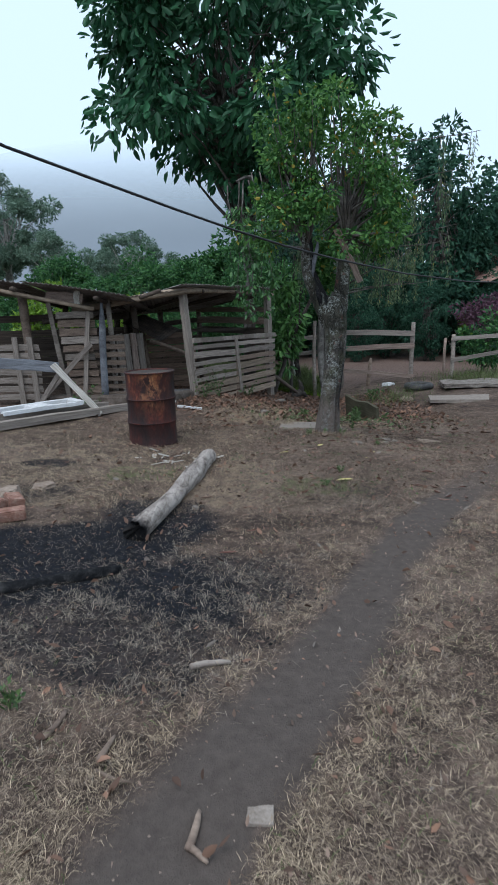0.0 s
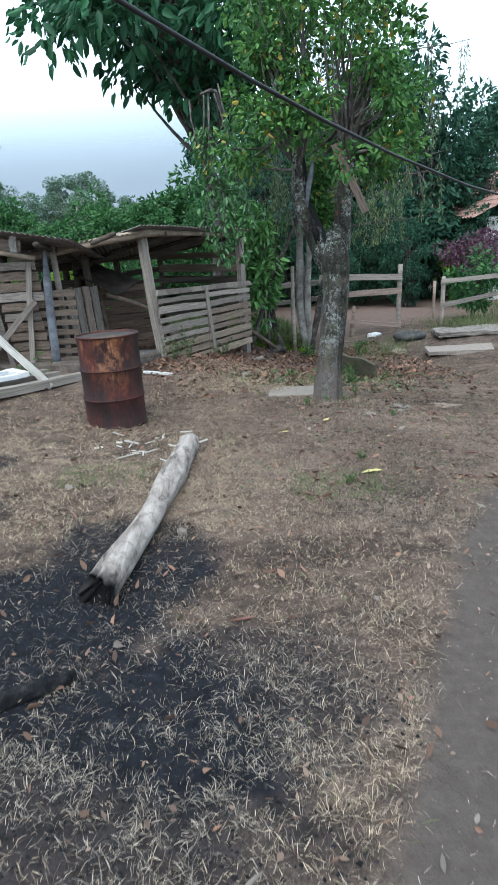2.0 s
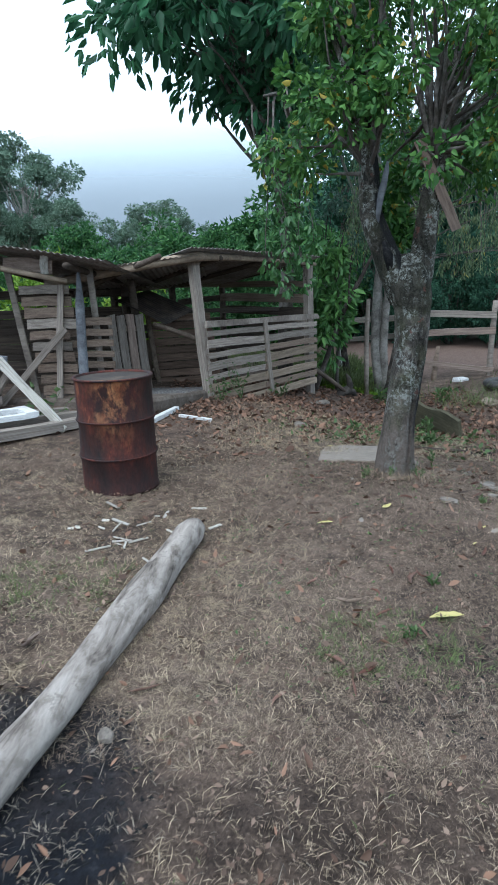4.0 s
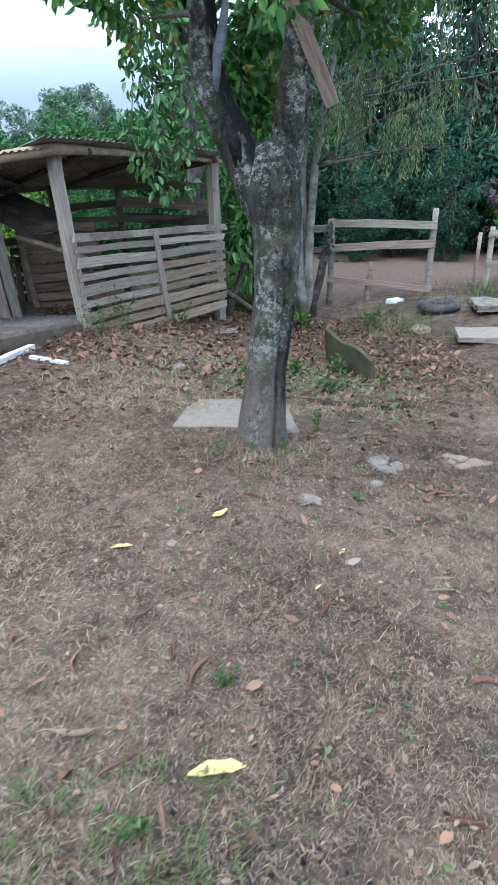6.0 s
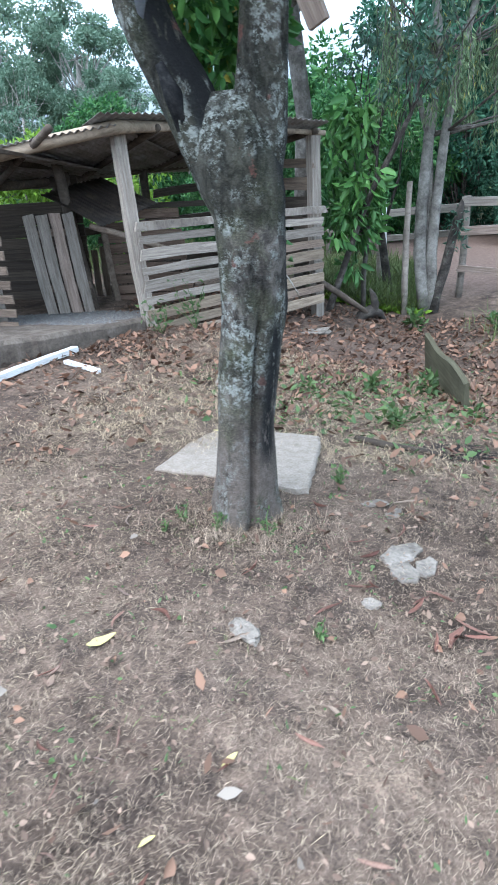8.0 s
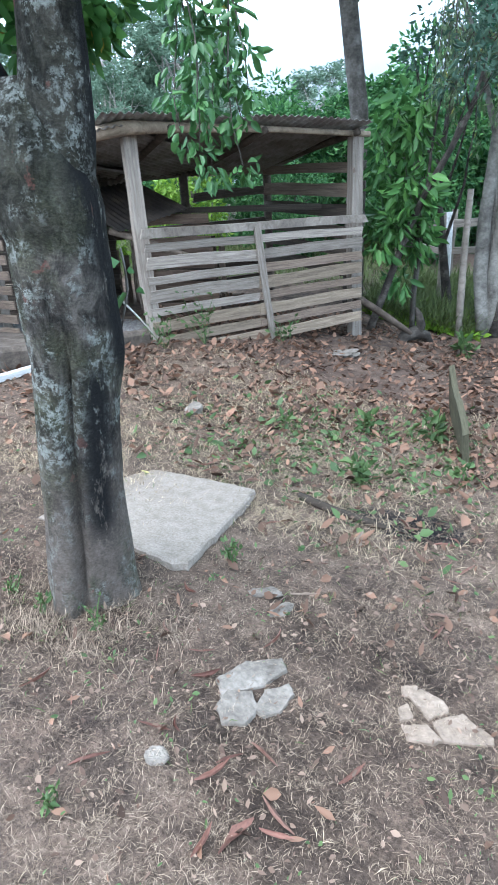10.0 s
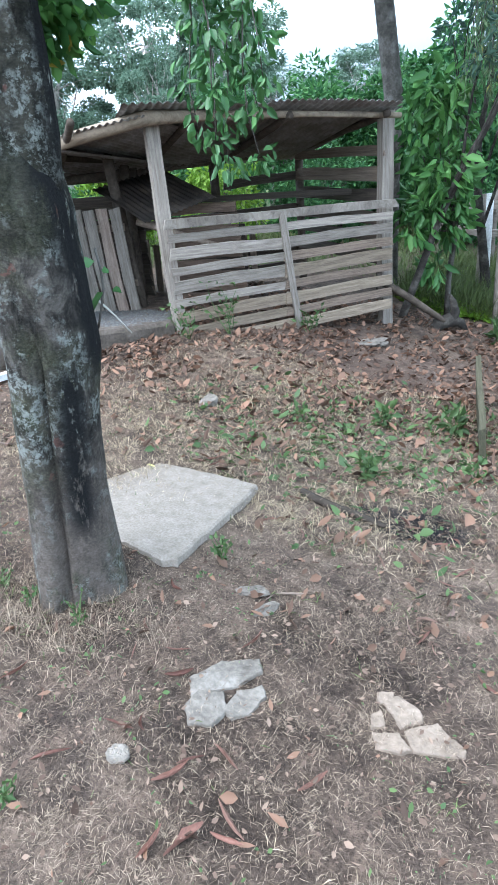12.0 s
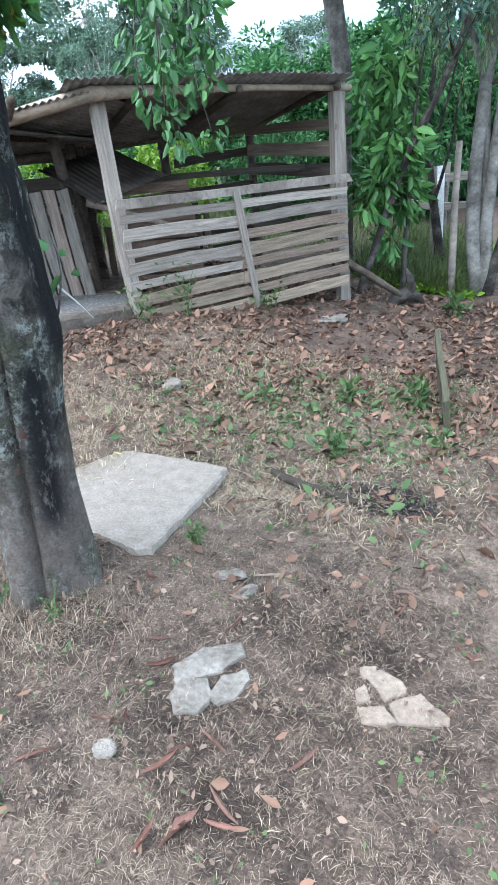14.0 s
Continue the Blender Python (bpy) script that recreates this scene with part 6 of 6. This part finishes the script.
def keep_green(x, y):
    spot = np.exp(-((x + 0.95) / 0.4) ** 2 - ((y - 5.4) / 0.3) ** 2) + np.exp(-((x - 0.7) / 0.35) ** 2 - ((y - 5.0) / 0.3) ** 2) + 0.6 * np.exp(-((x - 1.1) / 0.5) ** 2 - ((y - 7.3) / 0.3) ** 2)
    return np.clip(0.55 * spot + 0.15 * patch(x * 2 + 3, y * 2) ** 2 + 0.6 * np.exp(-((x - 1.4) / 1.2) ** 2 - ((y - 9.4) / 1.1) ** 2), 0, 1) * (1 - path_mask(x, y)) * (1 - ash_mask(x, y))


def keep_long(x, y):
    edge = np.exp(-((np.abs(x - path_centre(y)) - 0.36) / 0.16) ** 2)
    clump = 0.25 + 1.1 * np.clip(patch(x * 5 + 1, y * 5.3), 0, 1) ** 1.5
    return np.clip(keep_straw(x, y) * clump * (0.45 + 0.5 * patch(x * 2 + 1, y * 2) + 0.6 * edge), 0, 1) * (1 - 0.85 * step(4.2, 5.3, y) * step(-0.4, 0.3, x))


blades("dry_grass", "long dry straw-coloured grass beside the path", 300000, (-4.5, 6.0, 0.6, 8.2), STRAW, 0.048, 0.0021, keep_long, 301, (0.05, 1.0), 0.9)
blades("thatch", "matted short brown dead grass over the yard", 480000, (-4.5, 5.5, 0.9, 14.5), THATCH, 0.036, 0.0017, keep_straw, 306, (0.02, 0.7))
blades("thatch", "matted short brown dead grass around the tree", 640000, (-0.6, 3.9, 4.3, 11.4), THATCH, 0.034, 0.0014, lambda x, y: np.clip(0.25 + 1.1 * patch(x * 3.3, y * 3.1) ** 1.4, 0, 1) * (1 - path_mask(x, y)) * (1 - 0.5 * ash_mask(x, y)), 307, (0.02, 1.0))
blades("dry_grass", "pale yellowish dry grass around the drum", 120000, (-3.2, 0.7, 4.4, 8.6), STRAW, 0.05, 0.0024, lambda x, y: (0.25 + 0.75 * patch(x * 1.7, y * 1.9)) * (1 - ash_mask(x, y)) * (1 - 0.9 * step(-0.3, 0.6, x)), 308, (0.1, 0.9))
blades("sooty_grass", "pale dry grass poking through black ash", 130000, (-2.6, 1.4, 1.3, 5.5), BURNT_STRAW, 0.048, 0.0022, keep_sooty, 302, (0.05, 1.1), 0.92)
blades("green_grass", "sparse short green grass", 90000, (-3.5, 5.5, 0.8, 14), GREEN_GRASS, 0.05, 0.0034, keep_green, 303, (0.3, 1.2))
blades("dry_weeds", "brown dry weeds around the foot of the tree", 9000, (0.65, 1.65, 7.2, 7.95), THATCH, 0.08, 0.002, lambda x, y: np.exp(-((x - 1.12) / 0.3) ** 2 - ((y - 7.5) / 0.16) ** 2), 309, (0.5, 1.4), 0.9)
for area in ((-1.3, -0.55, 5.15, 5.75), (0.3, 1.0, 4.75, 5.3)):
    blades("green_grass", "low patch of yellow-green grass in the dry yard", 1500, area, GREEN_GRASS, 0.06, 0.0035, lambda x, y: 0.15 + 0.8 * patch(x * 7, y * 8), 331, (0.3, 1.2), 0.85)
blades("tall_grass", "tall yellow-green grass near the far fence", 60000, (2.4, 9.0, 11.5, 19), GREEN_GRASS, 0.3, 0.008, lambda x, y: np.clip(0.16 * np.exp(-((x - 3.2) / 0.5) ** 2 - ((y - 12.9) / 0.8) ** 2) + 0.35 * np.exp(-((x - 5.6) / 0.8) ** 2 - ((y - 14.5) / 0.8) ** 2) + 0.12 * step(6, 7.5, x), 0, 1), 304, (0.6, 1.4))
blades("meadow_grass", "green grass beyond the fence under the trees", 60000, (-14, 3, 14.5, 26), GREEN_GRASS, 0.35, 0.012, lambda x, y: np.clip(0.6 * (1 - step(-0.5, 1.0, x)) * step(14.8, 15.6, y - 0.3 * x), 0, 1), 305, (0.6, 1.4))


# ---- charcoal crumbs and gravel ----
def crumbs(name, label, n, area, mat_, size, keep, seed, floor=lambda x, y: gz(x, y) + fine(x, y)):
    rng = np.random.default_rng(seed)
    x = area[0] + (area[1] - area[0]) * rng.random(n)
    y = area[2] + (area[3] - area[2]) * rng.random(n)
    ok = rng.random(n) < keep(x, y)
    x, y = x[ok], y[ok]
    n = len(x)
    q = (size * rng.uniform(0.4, 1.6, n))[:, None]
    p = np.stack([x, y, floor(x, y)], 1)
    o = np.array([(1, 0, 0), (0, 1, 0), (-1, 0, 0), (0, -1, 0), (0, 0, 0.7), (0, 0, -0.7)], dtype=float)
    v = (p[:, None, :] + o[None] * q[:, None, :] * rng.uniform(0.5, 1.4, (n, 6, 1))).reshape(-1, 3)
    i = np.arange(n)[:, None] * 6
    f = np.concatenate([i + c for c in ([0, 1, 4], [1, 2, 4], [2, 3, 4], [3, 0, 4])], 1).reshape(-1, 3)
    ob = new(name, array_mesh(name, v, f, mat_))
    return tagged(ob, label, "gravel", kind="stuff")


crumbs("charcoal_crumbs", "loose black charcoal and ash crumbs", 60000, (-2.6, 2.6, 2.0, 9.2), CHAR, 0.007, lambda x, y: ash_mask(x, y) * (1 - path_mask(x, y)), 311)
crumbs("soil_crumbs", "loose soil crumbs and small stones", 26000, (-2.5, 4.5, 0.9, 13), SANDSTONE, 0.0034, lambda x, y: 0.22 + 0.1 * path_mask(x, y), 312)
GRAVEL = rocky("dark_gravel", (0.05, 0.048, 0.05), (0.11, 0.106, 0.106), (0.2, 0.195, 0.19), 30, 0.9, 0.4, 0.004)
crumbs("gravel", "dark gravel in the pen doorway", 7000, (-2.6, -0.95, 10.7, 11.9), GRAVEL, 0.012, lambda x, y: 0.8 * step(-1.15, -1.35, x - 0.38 * (y - 10.7)), 313, apron_top)


# ---- dead leaves ----
def litter(name, label, n, area, mat_, size, keep, seed, category="leaves"):
    rng = np.random.default_rng(seed)
    x = area[0] + (area[1] - area[0]) * rng.random(n)
    y = area[2] + (area[3] - area[2]) * rng.random(n)
    on_slab = (x > 0.4) & (x < 1.4) & (y > 7.95) & (y < 8.9)
    ok = (rng.random(n) < keep(x, y)) & ~on_slab
    x, y = x[ok], y[ok]
    n = len(x)
    L = size * (0.35 + 1.3 * rng.random(n) ** 1.8)
    p = np.stack([x, y, gz(x, y) + fine(x, y) + 0.006 + 0.02 * rng.random(n)], 1)
    a = rng.random(n) * 2 * np.pi
    way = np.stack([np.cos(a), np.sin(a), rng.normal(0, 0.18, n)], 1)
    way = unit(way)
    up = unit(np.stack([rng.normal(0, 0.9, n), rng.normal(0, 0.9, n), np.ones(n)], 1))
    side = unit(np.cross(up, way))
    nor = np.cross(way, side)
    W = (L * rng.uniform(0.22, 0.7, n))[:, None]
    L = L[:, None]
    curl = rng.uniform(-0.2, 0.9, n)[:, None]
    v = np.stack([p, p + way * L * 0.35 + side * W * 0.5 + nor * W * 0.35, p + way * L * 0.7 + side * W * 0.4 + nor * (W * 0.3 + L * curl * 0.4), p + way * L + nor * L * curl,
                  p + way * L * 0.7 - side * W * 0.4 + nor * (W * 0.3 + L * curl * 0.4), p + way * L * 0.35 - side * W * 0.5 + nor * W * 0.35], 1).reshape(-1, 3)
    i = np.arange(n)[:, None] * 6
    f = np.concatenate([i + c for c in ([0, 1, 2], [0, 2, 3], [0, 3, 4], [0, 4, 5])], 1).reshape(-1, 3)
    ob = new(name, array_mesh(name, v, f, mat_))
    return tagged(ob, label, category, kind="stuff")


litter("leaf_litter", "reddish-brown dead leaves drifted before the pen", 26000, (-1.6, 3.4, 7.9, 14), LITTER, 0.055, lambda x, y: np.clip((0.15 + 0.85 * patch(x * 1.9, y * 1.4)) * (0.15 + 0.85 * step(8.2, 10.8, y)), 0, 1), 321)
litter("leaf_litter", "scattered small brown dead leaves and bark flakes", 4200, (-2.5, 5, 0.8, 8.8), LITTER, 0.035, lambda x, y: 0.8 * (1 - 0.7 * path_mask(x, y)), 322)
litter("leaf_litter", "pale dry leaf flakes on the yard", 350, (-2.5, 5, 0.8, 9.5), LITTER_PALE, 0.04, lambda x, y: 0.45 + 0 * x, 323)
litter("leaf_flakes", "tiny brown flakes of leaf and bark in the grass", 60000, (-1.5, 4.2, 1.0, 11.6), FLAKES, 0.018, lambda x, y: (0.25 + 0.75 * patch(x * 2.7, y * 2.4)) * (0.3 + 0.7 * step(2.5, 5, y)) * (1 - 0.8 * ash_mask(x, y)) * (1 - 0.6 * path_mask(x, y)), 325)
litter("ground_cover", "low green ground cover leaves", 16000, (0.0, 3.0, 8.3, 12.0), WEED_LEAF, 0.045, lambda x, y: np.exp(-((x - 1.5) / 0.9) ** 2 - ((y - 9.9) / 0.9) ** 2) * patch(x * 3, y * 3), 324, "plants")
litter("undergrowth", "bright low green undergrowth behind the pen corner", 9000, (0.55, 2.0, 14.2, 16.6), LEAF_LIME, 0.13, lambda x, y: 0.5 * patch(x * 2, y * 2) + 0.2, 328, "plants")
blades("meadow_grass", "tall light green grass behind the pen corner", 14000, (0.4, 1.9, 14.2, 17.0), GREEN_GRASS, 0.4, 0.011, lambda x, y: 0.5 + 0 * x, 329, (0.7, 1.45))
litter("ground_cover", "tiny yellow-green creeping leaves among dry grass", 26000, (-0.2, 3.6, 4.6, 10.0), WEED_LEAF, 0.016, lambda x, y: patch(x * 3.1 + 1, y * 2.7) ** 4 * (1 - path_mask(x, y)), 326, "plants")
blades("dry_grass", "pale straw and yellowish grass behind the slab", 90000, (-0.8, 2.6, 8.4, 11.4), STRAW, 0.07, 0.0028, lambda x, y: patch(x * 2.1 + 2, y * 2.3) * np.exp(-((x - 0.9) / 1.4) ** 2), 327, (0.2, 1.1))


def dead_leaf_mesh(seed, mat_, fresh=False):
    r = random.Random(seed)
    n = 9
    vs, fs = [], []
    curl, twist, roll = r.uniform(-0.4, 1.6), r.uniform(-2.0, 2.0), r.uniform(1.2, 3.4)
    lean, wide, sway = r.uniform(-0.7, 0.7), r.uniform(0.11, 0.22), r.uniform(-0.2, 0.2)
    if fresh:
        curl, twist, roll, lean, wide, sway = curl * 0.3, twist * 0.3, 0.6, lean * 0.3, 0.17, sway * 0.3
    for i in range(n):
        t = i / (n - 1)
        w = wide * (math.sin(math.pi * min(1, 0.05 + t * 0.93)) ** 0.8) * r.uniform(0.82, 1.1)
        bow = sway * math.sin(math.pi * t)
        z = 0.5 * curl * (t - 0.5) ** 2
        for s in (-1, -0.5, 0, 0.5, 1):
            g = s * roll * r.uniform(0.85, 1.15)
            a, u = w * math.sin(g) / roll, w * (1 - math.cos(g)) / roll
            tilt = lean + twist * (t - 0.5)
            vs.append((t - 0.5, bow + a * math.cos(tilt) - u * math.sin(tilt), z + a * math.sin(tilt) + u * math.cos(tilt)))
        if i:
            o = 5 * (i - 1)
            fs += [(o + k, o + k + 1, o + 6 + k, o + 5 + k) for k in range(4)]
    lo = min(v[2] for v in vs)
    return mesh_of("fallen_leaf", [(a, b_, c_ - lo) for a, b_, c_ in vs], fs, mat_, True)


BROWN_LEAVES = [dead_leaf_mesh(i, LITTER_ONE) for i in range(14)]
YELLOW_LEAVES = [dead_leaf_mesh(20 + i, LITTER_YELLOW, True) for i in range(3)]


def fallen_leaf(x, y, L, turn, meshes, k, label):
    ob = new("fallen_leaf", meshes[k % len(meshes)])
    ob.matrix_basis = pose(x, y, ground_z(x, y) + 0.012, 0, 0, turn) @ Matrix.Diagonal((L * 0.72, L * 0.72, L * 0.72, 1))
    tagged(ob, label, "leaf", "fallen leaves")


for k, (x, y, L, turn, yel) in enumerate(((1.27, 5.97, 0.17, 65, 0), (0.42, 6.42, 0.14, 10, 1), (0.85, 6.69, 0.14, 45, 1), (1.39, 6.35, 0.08, 60, 1), (1.26, 6.1, 0.06, 50, 1), (0.36, 6.59, 0.14, 20, 0), (1.66, 7.22, 0.15, 5, 0), (1.53, 6.72, 0.08, 120, 0), (1.63, 6.58, 0.15, 150, 0), (1.29, 6.79, 0.14, 40, 0), (0.82, 5.64, 0.2, 65, 0), (0.56, 6.04, 0.11, 110, 0), (0.97, 6.18, 0.12, 100, 0),
                                                  (0.89, 5.28, 0.22, 8, 1), (0.47, 5.41, 0.19, 0, 0), (0.62, 5.3, 0.17, 35, 0), (0.3, 5.59, 0.12, 50, 0), (0.6, 5.52, 0.1, 130, 0), (-0.28, 5.8, 0.11, 150, 0), (-0.13, 5.81, 0.12, 40, 0), (0.48, 5.02, 0.11, 80, 0), (0.66, 5.04, 0.1, 100, 0), (1.38, 6.33, 0.07, 60, 0),
                                                  (2.21, 7.38, 0.15, 60, 0), (1.71, 7.27, 0.09, 130, 0), (2.07, 7.16, 0.19, 150, 0), (1.62, 7.58, 0.13, 20, 0), (1.8, 7.78, 0.17, 80, 0), (1.87, 7.18, 0.16, 60, 0), (1.56, 7.05, 0.16, 45, 0), (2.01, 7.04, 0.17, 70, 0), (1.68, 7.5, 0.14, 40, 0), (2.4, 8.55, 0.16, 60, 0), (2.6, 7.95, 0.16, 150, 0), (2.3, 8.1, 0.13, 130, 0),
                                                  (-0.15, 3.54, 0.16, 5, 0), (0.0, 3.93, 0.12, 20, 0), (0.62, 8.75, 0.09, 170, 1))):
    fallen_leaf(x, y, L, turn, YELLOW_LEAVES if yel else BROWN_LEAVES, k, "yellow fallen leaf on dry grass" if yel else "curled pinkish-brown fallen leaf on dry grass")
r = random.Random(55)
for k in range(190):
    y = 4.6 + 5.5 * r.random()
    x = 0.2 + r.gauss(0.9 + 0.12 * (y - 5), 1.0)
    if 0.35 < x < 1.42 and 7.9 < y < 8.95:
        x += 1.2
    fallen_leaf(x, y, r.uniform(0.06, 0.17), r.uniform(0, 360), BROWN_LEAVES, k, "curled pinkish-brown fallen leaf on dry grass")
